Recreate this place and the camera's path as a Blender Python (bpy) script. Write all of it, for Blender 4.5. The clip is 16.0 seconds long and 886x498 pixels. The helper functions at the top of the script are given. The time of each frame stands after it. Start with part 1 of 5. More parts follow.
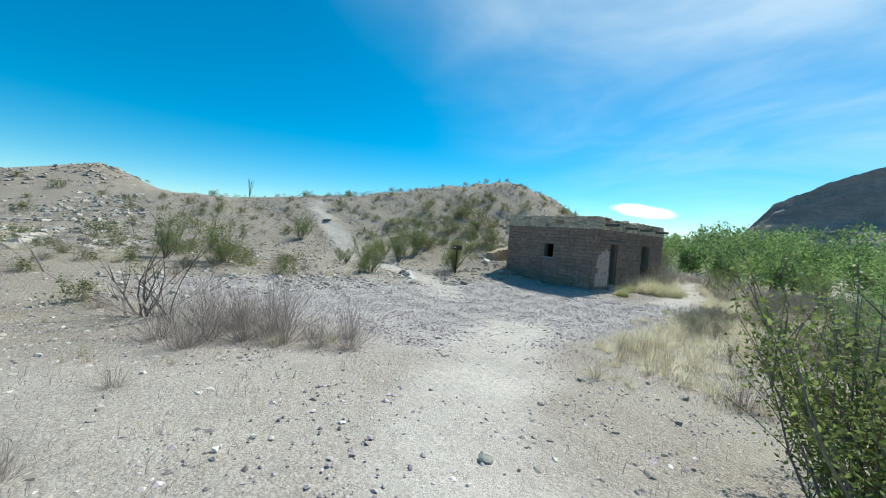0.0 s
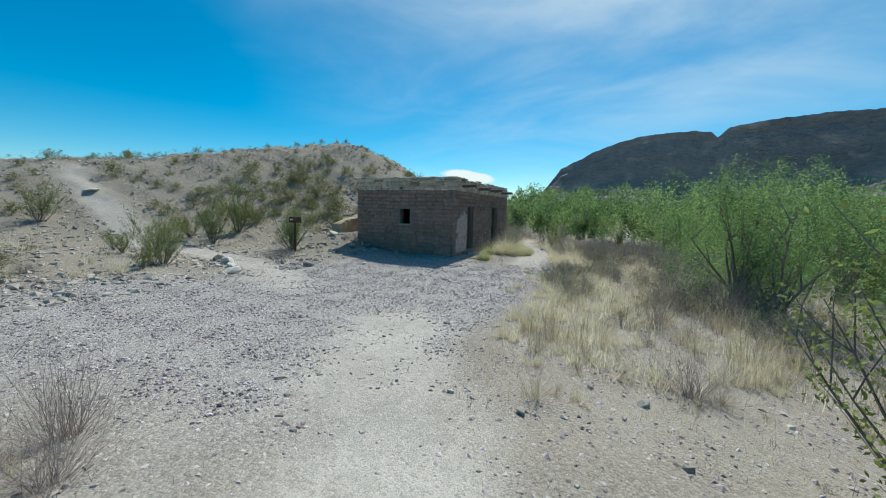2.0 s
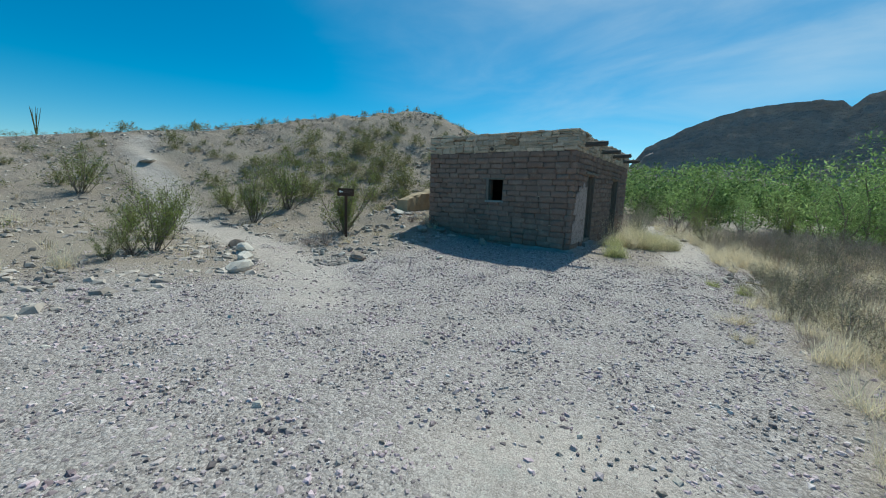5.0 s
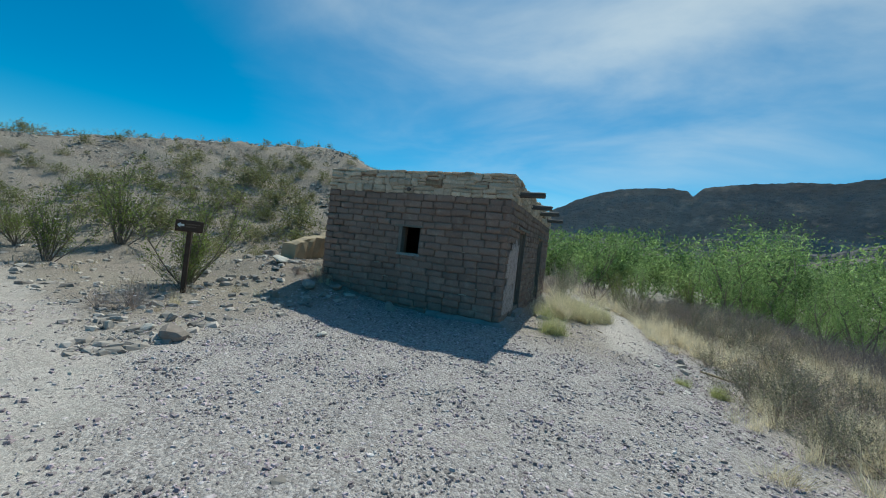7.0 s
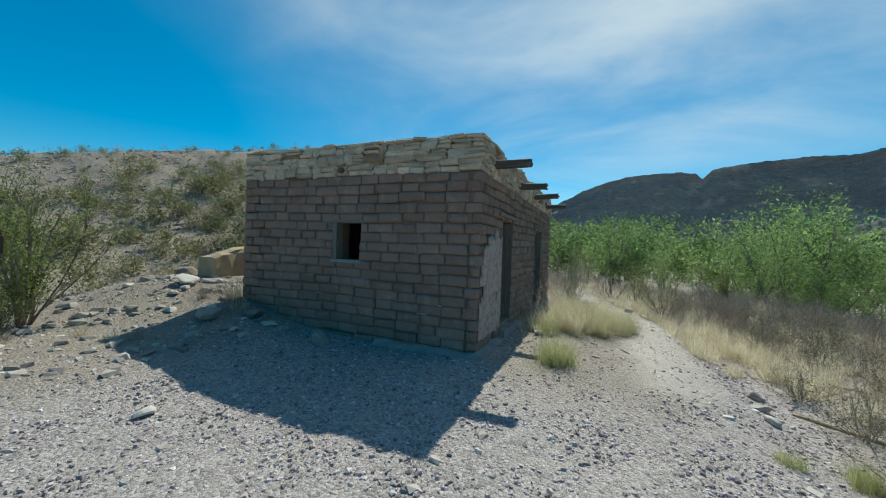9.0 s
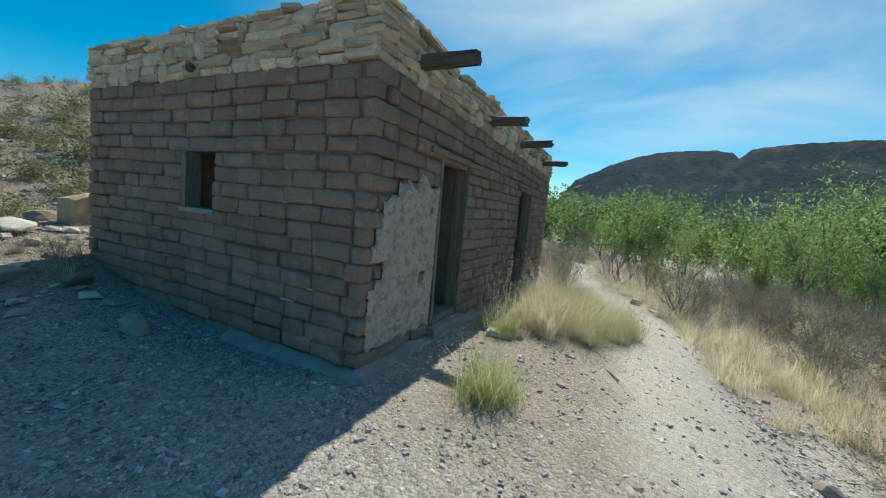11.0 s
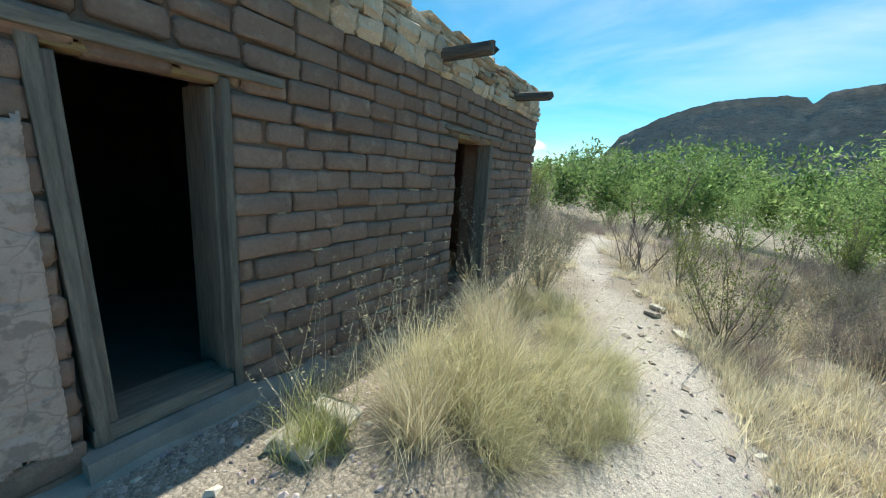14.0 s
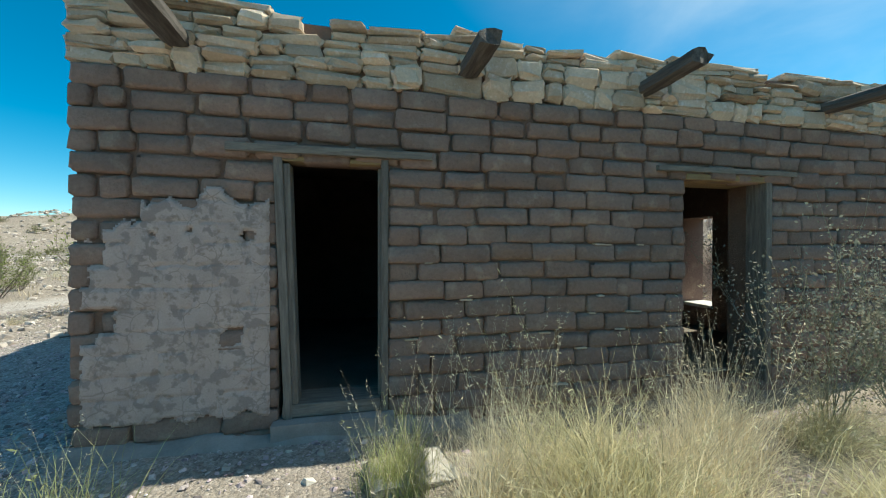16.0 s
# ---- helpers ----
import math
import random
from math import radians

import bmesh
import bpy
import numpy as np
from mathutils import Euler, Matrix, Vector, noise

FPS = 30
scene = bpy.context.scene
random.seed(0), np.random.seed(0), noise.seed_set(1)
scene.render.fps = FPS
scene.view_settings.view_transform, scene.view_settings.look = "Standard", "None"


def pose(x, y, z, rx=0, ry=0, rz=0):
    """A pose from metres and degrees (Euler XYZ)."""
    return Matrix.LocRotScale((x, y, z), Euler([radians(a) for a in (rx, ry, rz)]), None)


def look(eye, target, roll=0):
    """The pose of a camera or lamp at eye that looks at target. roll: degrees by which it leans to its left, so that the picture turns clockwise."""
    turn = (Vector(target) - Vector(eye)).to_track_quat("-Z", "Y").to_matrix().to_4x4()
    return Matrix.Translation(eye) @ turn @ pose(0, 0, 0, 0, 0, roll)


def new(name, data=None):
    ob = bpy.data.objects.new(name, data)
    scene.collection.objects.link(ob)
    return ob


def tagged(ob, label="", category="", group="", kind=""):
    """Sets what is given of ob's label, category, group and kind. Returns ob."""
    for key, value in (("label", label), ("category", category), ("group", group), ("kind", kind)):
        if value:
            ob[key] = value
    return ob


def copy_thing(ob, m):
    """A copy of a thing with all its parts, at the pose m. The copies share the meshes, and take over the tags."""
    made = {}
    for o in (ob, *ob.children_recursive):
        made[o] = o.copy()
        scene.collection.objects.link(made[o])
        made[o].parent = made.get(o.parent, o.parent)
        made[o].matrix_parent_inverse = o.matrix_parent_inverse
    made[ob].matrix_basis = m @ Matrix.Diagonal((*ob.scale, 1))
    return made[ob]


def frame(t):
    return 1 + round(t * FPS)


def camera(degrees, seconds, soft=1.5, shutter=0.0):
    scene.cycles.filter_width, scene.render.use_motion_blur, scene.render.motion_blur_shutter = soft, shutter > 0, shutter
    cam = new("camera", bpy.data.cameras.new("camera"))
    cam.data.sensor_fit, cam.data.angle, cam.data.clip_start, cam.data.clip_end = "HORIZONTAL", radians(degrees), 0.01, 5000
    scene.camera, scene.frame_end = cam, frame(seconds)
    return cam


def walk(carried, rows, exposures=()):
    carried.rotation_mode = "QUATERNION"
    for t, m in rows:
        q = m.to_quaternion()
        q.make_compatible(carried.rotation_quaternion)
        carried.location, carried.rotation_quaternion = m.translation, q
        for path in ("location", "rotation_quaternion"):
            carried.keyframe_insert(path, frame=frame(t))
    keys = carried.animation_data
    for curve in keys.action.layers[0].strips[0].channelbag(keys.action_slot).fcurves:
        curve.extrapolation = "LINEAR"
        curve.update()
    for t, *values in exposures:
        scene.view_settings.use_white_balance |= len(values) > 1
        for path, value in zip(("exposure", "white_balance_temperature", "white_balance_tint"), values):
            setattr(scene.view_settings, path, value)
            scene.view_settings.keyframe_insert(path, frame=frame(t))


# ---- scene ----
cam = camera(100.0, 16.0, soft=1.1)

# seconds, x, y, z, tilt, lean, turn
PATH = [
    (0, -14.742, -7.166, 1.958, 87.61, -4.13, -41.56),
    (0.5, -14.285, -6.673, 1.971, 88.71, -5.27, -52.24),
    (1, -13.883, -6.246, 1.985, 87.12, -0.13, -58.81),
    (1.5, -13.498, -5.805, 1.955, 85.05, -1.39, -59.28),
    (2, -13.099, -5.370, 1.895, 83.83, -1.45, -65.78),
    (2.5, -12.586, -4.944, 1.867, 83.81, -2.84, -79.39),
    (3, -12.118, -4.576, 1.788, 83.38, 2.40, -82.61),
    (3.5, -11.519, -4.131, 1.681, 84.75, -1.79, -73.81),
    (4, -10.776, -3.627, 1.604, 85.19, -2.36, -63.25),
    (4.2, -10.505, -3.439, 1.585, 78.39, -2.44, -60.23),
    (6.3, -8.366, -1.706, 1.534, 87.62, -3.89, -48.04),
    (6.5, -8.094, -1.636, 1.546, 88.29, -7.41, -56.63),
    (7, -7.477, -1.551, 1.555, 89.19, -6.33, -68.45),
    (7.5, -6.912, -1.496, 1.532, 89.41, -4.47, -70.21),
    (8, -6.179, -1.548, 1.577, 88.42, -2.21, -77.26),
    (8.5, -5.501, -1.479, 1.592, 89.66, -0.41, -64.69),
    (9, -4.898, -1.531, 1.552, 89.37, -2.19, -67.07),
    (9.5, -4.293, -1.642, 1.490, 85.76, -1.54, -67.92),
    (10, -3.654, -1.720, 1.474, 90.88, -4.69, -65.95),
    (10.2, -3.431, -1.764, 1.480, 86.85, -3.82, -68.79),
    (12.3, -0.786, -2.046, 1.381, 81.73, -2.94, -54.10),
    (12.5, -0.566, -2.188, 1.356, 81.86, -0.00, -54.44),
    (13, 0.039, -2.080, 1.518, 82.02, 0.26, -59.65),
    (13.5, 0.455, -2.060, 1.600, 78.26, -3.52, -52.69),
    (14, 0.772, -2.239, 1.614, 78.27, -3.73, -58.75),
    (14.5, 1.373, -2.478, 1.528, 82.59, -3.32, -41.89),
    (15, 1.764, -2.550, 1.464, 84.00, -0.92, -33.13),
    (15.5, 2.004, -2.719, 1.407, 88.50, -2.35, -28.85),
    (16, 1.860, -2.860, 1.399, 89.59, -0.09, -12.34),
]
walk(cam, [(r[0], pose(*r[1:])) for r in PATH],
     exposures=[(0, 0.50, 6200, -3.0), (1.5, 0.24, 6150, -3.0), (2.5, 0.13, 6150, -3.0), (3.5, 0.09, 6150, -3.0), (7, 0.01, 6150, -3.0), (9.5, 0.22, 6600, -3.0), (10.2, 0.29, 6750, -3.0), (12.5, 0.55, 6600, -3.0), (14.5, 0.76, 6750, -3.0), (16, 0.74, 6800, -2.5)])

# ---- sky and sun ----
SUN = Vector((0.79, 0.125, 1.0)).normalized()
world = bpy.data.worlds.new("sky")
scene.world = world
world.use_nodes = True
wt = world.node_tree
wt.nodes.clear()


def wnode(kind, **kw):
    n = wt.nodes.new(kind)
    for k, v in kw.items():
        n.inputs[k.replace("_", " ")].default_value = v
    return n


def wmath(op, a, b=0.0, c=0.0):
    n = wt.nodes.new("ShaderNodeMath")
    n.operation = op
    for i, v in enumerate((a, b, c)):
        if isinstance(v, (int, float)):
            n.inputs[i].default_value = v
        else:
            wt.links.new(v, n.inputs[i])
    return n.outputs[0]


sky = wt.nodes.new("ShaderNodeTexSky")
sky.sky_type = "NISHITA"
sky.sun_disc = False
sky.sun_elevation = math.asin(SUN.z)
sky.sun_rotation = math.atan2(SUN.x, SUN.y)
sky.air_density, sky.dust_density, sky.ozone_density, sky.altitude = 1.0, 0.15, 3.0, 1500
tc = wt.nodes.new("ShaderNodeTexCoord")
sep = wt.nodes.new("ShaderNodeSeparateXYZ")
wt.links.new(tc.outputs["Generated"], sep.inputs[0])
DX, DY, DZ = sep.outputs
# thin cirrus: streaked noise on a high flat layer
den = wmath("ADD", wmath("MAXIMUM", DZ, 0.0), 0.12)
comb = wt.nodes.new("ShaderNodeCombineXYZ")
wt.links.new(wmath("DIVIDE", DX, den), comb.inputs[0])
wt.links.new(wmath("MULTIPLY", wmath("DIVIDE", DY, den), 0.7), comb.inputs[1])
streak = wnode("ShaderNodeTexNoise", Scale=1.1, Detail=7.0, Roughness=0.55, Distortion=0.5)
wt.links.new(comb.outputs[0], streak.inputs["Vector"])
sun_side = wmath("ADD", wmath("ADD", wmath("MULTIPLY", DX, SUN.x), wmath("MULTIPLY", DY, SUN.y - 0.12)), wmath("MULTIPLY", DZ, SUN.z))
veil = wt.nodes.new("ShaderNodeMapRange")
veil.interpolation_type = "SMOOTHSTEP"
for i, v in ((1, 0.50), (2, 1.0), (3, 0.0), (4, 1.0)):
    veil.inputs[i].default_value = v
wt.links.new(sun_side, veil.inputs[0])
wisp = wt.nodes.new("ShaderNodeMapRange")
wisp.interpolation_type = "SMOOTHSTEP"
for i, v in ((1, 0.30), (2, 0.85), (3, 0.0), (4, 1.0)):
    wisp.inputs[i].default_value = v
wt.links.new(streak.outputs[0], wisp.inputs[0])
cirrus = wmath("MULTIPLY", veil.outputs[0], wmath("ADD", wmath("MULTIPLY", wisp.outputs[0], 0.56), 0.16))
# one small bright cloud low over the hut
puff_noise = wnode("ShaderNodeTexNoise", Scale=22.0, Detail=4.0)
wt.links.new(tc.outputs["Generated"], puff_noise.inputs["Vector"])
turn = math.radians(69.5)
across = wmath("ADD", wmath("MULTIPLY", DX, math.cos(turn)), wmath("MULTIPLY", DY, -math.sin(turn)))
up = wmath("ADD", wmath("SUBTRACT", DZ, 0.086), wmath("MULTIPLY", across, 0.10))
ring = wmath("ADD", wmath("POWER", wmath("DIVIDE", across, 0.068), 2.0), wmath("POWER", wmath("DIVIDE", up, 0.0155), 2.0))
ahead = wmath("GREATER_THAN", wmath("ADD", wmath("MULTIPLY", DX, math.sin(turn)), wmath("MULTIPLY", DY, math.cos(turn))), 0.0)
puff = wt.nodes.new("ShaderNodeMapRange")
puff.interpolation_type = "SMOOTHSTEP"
for i, v in ((1, 1.25), (2, 0.55), (3, 0.0), (4, 1.0)):
    puff.inputs[i].default_value = v
wt.links.new(wmath("ADD", ring, wmath("MULTIPLY", wmath("SUBTRACT", puff_noise.outputs[0], 0.5), 0.9)), puff.inputs[0])
cover = wmath("MINIMUM", wmath("ADD", cirrus, wmath("MULTIPLY", puff.outputs[0], ahead)), 0.95)
hue = wnode("ShaderNodeHueSaturation", Hue=0.484, Saturation=1.50, Value=1.0)
wt.links.new(sky.outputs[0], hue.inputs["Color"])
mix = wt.nodes.new("ShaderNodeMix")
mix.data_type = "RGBA"
wt.links.new(cover, mix.inputs["Factor"])
wt.links.new(hue.outputs[0], mix.inputs["A"])
mix.inputs["B"].default_value = (8.4, 8.4, 8.4, 1)
bg = wnode("ShaderNodeBackground", Strength=0.099)
wt.links.new(mix.outputs["Result"], bg.inputs["Color"])
wt.links.new(bg.outputs[0], wt.nodes.new("ShaderNodeOutputWorld").inputs["Surface"])

sun = new("sun", bpy.data.lights.new("sun", "SUN"))
sun.data.energy, sun.data.angle, sun.data.color = 3.85, radians(0.53), (1.0, 0.95, 0.88)
sun.matrix_world = look(SUN * 60, (0, 0, 0))


# ---- materials ----
def material(name, base, second=None, rough=0.9, scale=6.0, fine=60.0, bump=0.3, vary=0.0, sheer=0.0, third=None, fine_mix=0.35, dist=0.01, streaks=None, cracks=0.0):
    """A worn natural surface: broad patches of two colours, fine grain, relief, and a change of tone from piece to piece."""
    m = bpy.data.materials.new(name)
    m.use_nodes = True
    t = m.node_tree
    b = t.nodes["Principled BSDF"]
    b.inputs["Roughness"].default_value = rough
    b.inputs["Specular IOR Level"].default_value = 0.25
    g = t.nodes.new("ShaderNodeNewGeometry")
    oi = t.nodes.new("ShaderNodeObjectInfo")
    tex = t.nodes.new("ShaderNodeTexCoord")
    shift = t.nodes.new("ShaderNodeVectorMath")
    shift.operation = "ADD"
    if streaks:
        mp = t.nodes.new("ShaderNodeMapping")
        mp.inputs["Scale"].default_value = streaks
        t.links.new(tex.outputs["Object"], mp.inputs["Vector"])
        t.links.new(mp.outputs[0], shift.inputs[0])
    else:
        t.links.new(g.outputs["Position"], shift.inputs[0])
    vec = shift.outputs[0]

    def tex_noise(s, detail, rg=0.55):
        n = t.nodes.new("ShaderNodeTexNoise")
        n.inputs["Scale"].default_value, n.inputs["Detail"].default_value, n.inputs["Roughness"].default_value = s, detail, rg
        t.links.new(vec, n.inputs["Vector"])
        return n.outputs[0]

    def ramp(fac, a, c):
        r = t.nodes.new("ShaderNodeMapRange")
        r.inputs[1].default_value, r.inputs[2].default_value = a, c
        t.links.new(fac, r.inputs[0])
        return r.outputs[0]

    def blend(f, a, c):
        x = t.nodes.new("ShaderNodeMix")
        x.data_type = "RGBA"
        for s, v in (("Factor", f), ("A", a), ("B", c)):
            if isinstance(v, (tuple, float, int)):
                x.inputs[s].default_value = v if s == "Factor" else (*v, 1)
            else:
                t.links.new(v, x.inputs[s])
        return x.outputs["Result"]

    broad, grain = tex_noise(scale, 5), tex_noise(fine, 4, 0.65)
    col = blend(ramp(broad, 0.36, 0.64), base, second or base)
    if third:
        col = blend(ramp(tex_noise(scale * 2.7, 6), 0.55, 0.68), col, third)
    if cracks:
        warp = t.nodes.new("ShaderNodeVectorMath")
        warp.operation = "MULTIPLY_ADD"
        nz = t.nodes.new("ShaderNodeTexNoise")
        nz.inputs["Scale"].default_value = 7.0
        t.links.new(vec, nz.inputs["Vector"])
        t.links.new(nz.outputs["Color"], warp.inputs[0])
        warp.inputs[1].default_value = (0.07, 0.07, 0.07)
        t.links.new(vec, warp.inputs[2])
        vo = t.nodes.new("ShaderNodeTexVoronoi")
        vo.feature = "DISTANCE_TO_EDGE"
        vo.inputs["Scale"].default_value = cracks
        t.links.new(warp.outputs[0], vo.inputs["Vector"])
        line = ramp(vo.outputs["Distance"], 0.030, 0.006)
        soft_mask = ramp(tex_noise(3.0, 3), 0.42, 0.54)
        both = t.nodes.new("ShaderNodeMath")
        both.operation = "MULTIPLY"
        t.links.new(line, both.inputs[0])
        t.links.new(soft_mask, both.inputs[1])
        col = blend(both.outputs[0], col, tuple(0.66 * k for k in base))
        col = blend(ramp(tex_noise(11.0, 3, 0.5), 0.56, 0.615), col, tuple(0.63 * k for k in base))
    h = t.nodes.new("ShaderNodeHueSaturation")
    t.links.new(col, h.inputs["Color"])
    val = ramp(grain, 0.1, 0.9)
    v2 = t.nodes.new("ShaderNodeMath")
    v2.operation = "MULTIPLY_ADD"
    t.links.new(val, v2.inputs[0])
    v2.inputs[1].default_value, v2.inputs[2].default_value = 2 * fine_mix, 1 - fine_mix
    out = v2.outputs[0]
    if vary:
        add = t.nodes.new("ShaderNodeMath")
        add.operation = "ADD"
        t.links.new(oi.outputs["Random"], add.inputs[0])
        t.links.new(g.outputs["Random Per Island"], add.inputs[1])
        fr = t.nodes.new("ShaderNodeMath")
        fr.operation = "FRACT"
        t.links.new(add.outputs[0], fr.inputs[0])
        v3 = t.nodes.new("ShaderNodeMath")
        v3.operation = "MULTIPLY_ADD"
        t.links.new(fr.outputs[0], v3.inputs[0])
        v3.inputs[1].default_value, v3.inputs[2].default_value = 2 * vary, 1 - vary
        v4 = t.nodes.new("ShaderNodeMath")
        v4.operation = "MULTIPLY"
        t.links.new(out, v4.inputs[0])
        t.links.new(v3.outputs[0], v4.inputs[1])
        out = v4.outputs[0]
    t.links.new(out, h.inputs["Value"])
    t.links.new(h.outputs[0], b.inputs["Base Color"])
    if bump:
        bp = t.nodes.new("ShaderNodeBump")
        bp.inputs["Strength"].default_value, bp.inputs["Distance"].default_value = bump, dist
        t.links.new(grain, bp.inputs["Height"])
        t.links.new(bp.outputs[0], b.inputs["Normal"])
    if sheer:
        tr = t.nodes.new("ShaderNodeBsdfTranslucent")
        t.links.new(h.outputs[0], tr.inputs["Color"])
        ms = t.nodes.new("ShaderNodeMixShader")
        ms.inputs[0].default_value = sheer
        t.links.new(b.outputs[0], ms.inputs[1])
        t.links.new(tr.outputs[0], ms.inputs[2])
        t.links.new(ms.outputs[0], t.nodes["Material Output"].inputs["Surface"])
    return m


ADOBE = material("adobe", (0.262, 0.174, 0.140), (0.305, 0.209, 0.169), 0.95, 2.2, 34, 1.2, 0.13, third=(0.36, 0.262, 0.205), fine_mix=0.25)
MORTAR = material("mud_mortar", (0.225, 0.140, 0.105), (0.275, 0.178, 0.136), 0.97, 4.0, 60, 0.8, fine_mix=0.25)
PLASTER = material("lime_plaster", (0.55, 0.43, 0.385), (0.475, 0.365, 0.325), 0.9, 7.0, 80, 0.45, third=(0.34, 0.255, 0.215), fine_mix=0.14, cracks=7.0)
CEMENT = material("cement", (0.34, 0.31, 0.29), (0.26, 0.235, 0.22), 0.9, 5.0, 70, 0.4, fine_mix=0.15)
LIMESTONE = material("limestone", (0.64, 0.51, 0.39), (0.54, 0.42, 0.315), 0.88, 7.0, 50, 0.6, 0.26, third=(0.68, 0.58, 0.50), fine_mix=0.2)
RUSTSTONE = material("rust_stone", (0.25, 0.14, 0.085), (0.36, 0.26, 0.17), 0.88, 9.0, 50, 0.4, 0.1)
WOOD = material("grey_wood", (0.15, 0.128, 0.11), (0.235, 0.20, 0.17), 0.8, 5.0, 30, 0.5, 0.1, streaks=(9, 9, 0.9), fine_mix=0.3)
WOODH = material("grey_wood_lengthwise", (0.17, 0.147, 0.127), (0.255, 0.22, 0.185), 0.8, 5.0, 30, 0.5, 0.1, streaks=(0.9, 9, 9), fine_mix=0.3)
GOLDWOOD = material("bare_wood", (0.38, 0.26, 0.13), (0.28, 0.19, 0.10), 0.75, 5.0, 30, 0.4, streaks=(0.9, 9, 9), fine_mix=0.25)
BEAM = material("weathered_beam", (0.085, 0.072, 0.065), (0.16, 0.14, 0.125), 0.85, 4.0, 26, 0.7, 0.1, streaks=(9, 0.8, 9), fine_mix=0.4)
SILL = material("faded_green_paint", (0.25, 0.30, 0.29), (0.33, 0.34, 0.32), 0.75, 8.0, 40, 0.4)
SIGNWOOD = material("sign_brown", (0.055, 0.032, 0.022), (0.08, 0.05, 0.035), 0.65, 7.0, 50, 0.3)
WHITE = material("white_paint", (0.75, 0.74, 0.72), (0.66, 0.65, 0.62), 0.6, 20.0, 90, 0.1, fine_mix=0.08)
ROCK = material("field_rock", (0.45, 0.405, 0.36), (0.35, 0.31, 0.275), 0.92, 8.0, 60, 0.6, 0.22, fine_mix=0.25)
BROWNROCK = material("brown_rock", (0.33, 0.27, 0.23), (0.26, 0.21, 0.175), 0.9, 7.0, 60, 0.5, 0.15, fine_mix=0.2)
WHITEROCK = material("pale_rock", (0.66, 0.61, 0.54), (0.55, 0.49, 0.43), 0.9, 7.0, 60, 0.5, 0.1, fine_mix=0.15)
GRAVEL = material("gravel_stones", (0.475, 0.365, 0.395), (0.385, 0.335, 0.32), 0.92, 3.0, 90, 0.3, 0.58, third=(0.58, 0.53, 0.495), fine_mix=0.15)
SCREE = material("scree_stones", (0.46, 0.40, 0.355), (0.37, 0.32, 0.28), 0.92, 1.0, 40, 0.3, 0.45, third=(0.45, 0.40, 0.35), fine_mix=0.2)
BARK = material("grey_bark", (0.15, 0.12, 0.10), (0.24, 0.20, 0.165), 0.9, 9.0, 60, 0.5, fine_mix=0.3)
TWIG = material("dry_twigs", (0.37, 0.30, 0.27), (0.46, 0.39, 0.35), 0.9, 4.0, 30, 0.0, 0.25, sheer=0.35)
DEADWOOD = material("dead_branches", (0.17, 0.135, 0.12), (0.26, 0.21, 0.185), 0.9, 5.0, 40, 0.3, 0.1)
CREOSOTE = material("creosote_leaves", (0.165, 0.205, 0.055), (0.25, 0.285, 0.085), 0.6, 1.4, 20, 0.0, 0.45, sheer=0.45)
HILLGREEN = material("hill_brush_leaves", (0.185, 0.195, 0.08), (0.28, 0.265, 0.14), 0.7, 0.9, 12, 0.0, 0.4, sheer=0.45)
WILLOW = material("willow_leaves", (0.165, 0.265, 0.08), (0.31, 0.405, 0.165), 0.6, 0.5, 8, 0.0, 0.45, sheer=0.6)
# darker copy of the willow leaves: shade between crowns put into the colour
SHADEWILLOW = material("shaded_willow_leaves", (0.095, 0.165, 0.06), (0.21, 0.29, 0.105), 0.6, 0.5, 8, 0.0, 0.45, sheer=0.55)
TUFTGREEN = material("fresh_tuft_grass", (0.40, 0.43, 0.18), (0.58, 0.56, 0.30), 0.7, 2.5, 20, 0.0, 0.35, sheer=0.5)
STRAW = material("straw_grass", (0.68, 0.59, 0.41), (0.80, 0.73, 0.56), 0.75, 2.5, 20, 0.0, 0.3, sheer=0.55)
GREENSTRAW = material("green_straw_grass", (0.54, 0.51, 0.31), (0.70, 0.64, 0.44), 0.7, 2.5, 20, 0.0, 0.35, sheer=0.55)
SAGE = material("sage_leaves", (0.185, 0.185, 0.12), (0.27, 0.265, 0.185), 0.8, 1.4, 20, 0.0, 0.4, sheer=0.35)
TANBRUSH = material("tan_brush", (0.48, 0.39, 0.27), (0.56, 0.47, 0.33), 0.85, 2.0, 20, 0.0, 0.35, sheer=0.3)
WEED = material("grey_weed", (0.30, 0.30, 0.22), (0.38, 0.35, 0.27), 0.8, 4.0, 30, 0.0, 0.25, sheer=0.25)
DIRT = material("dirt_floor", (0.27, 0.23, 0.19), (0.20, 0.17, 0.14), 0.97, 2.0, 40, 0.5, fine_mix=0.2)
DRYBRUSH = material("brown_brush", (0.31, 0.245, 0.215), (0.40, 0.33, 0.29), 0.9, 4.0, 30, 0.0, 0.3, sheer=0.2)
GREYBRUSH = material("grey_dead_brush", (0.19, 0.165, 0.16), (0.27, 0.24, 0.235), 0.9, 2.0, 30, 0.0, 0.3, sheer=0.15)
# mud plaster darkened in its colour to stand in for indoor shade
ROOMSHADE = material("room_shade_mud_plaster", (0.085, 0.065, 0.055), (0.12, 0.095, 0.08), 0.97, 3.0, 40, 0.4, fine_mix=0.2)
MESA = material("mesa_rock", (0.36, 0.30, 0.27), (0.24, 0.205, 0.195), 0.95, 0.009, 0.09, 1.0, third=(0.53, 0.385, 0.32), fine_mix=0.32, dist=8.0, streaks=(0.8, 0.8, 1.6))
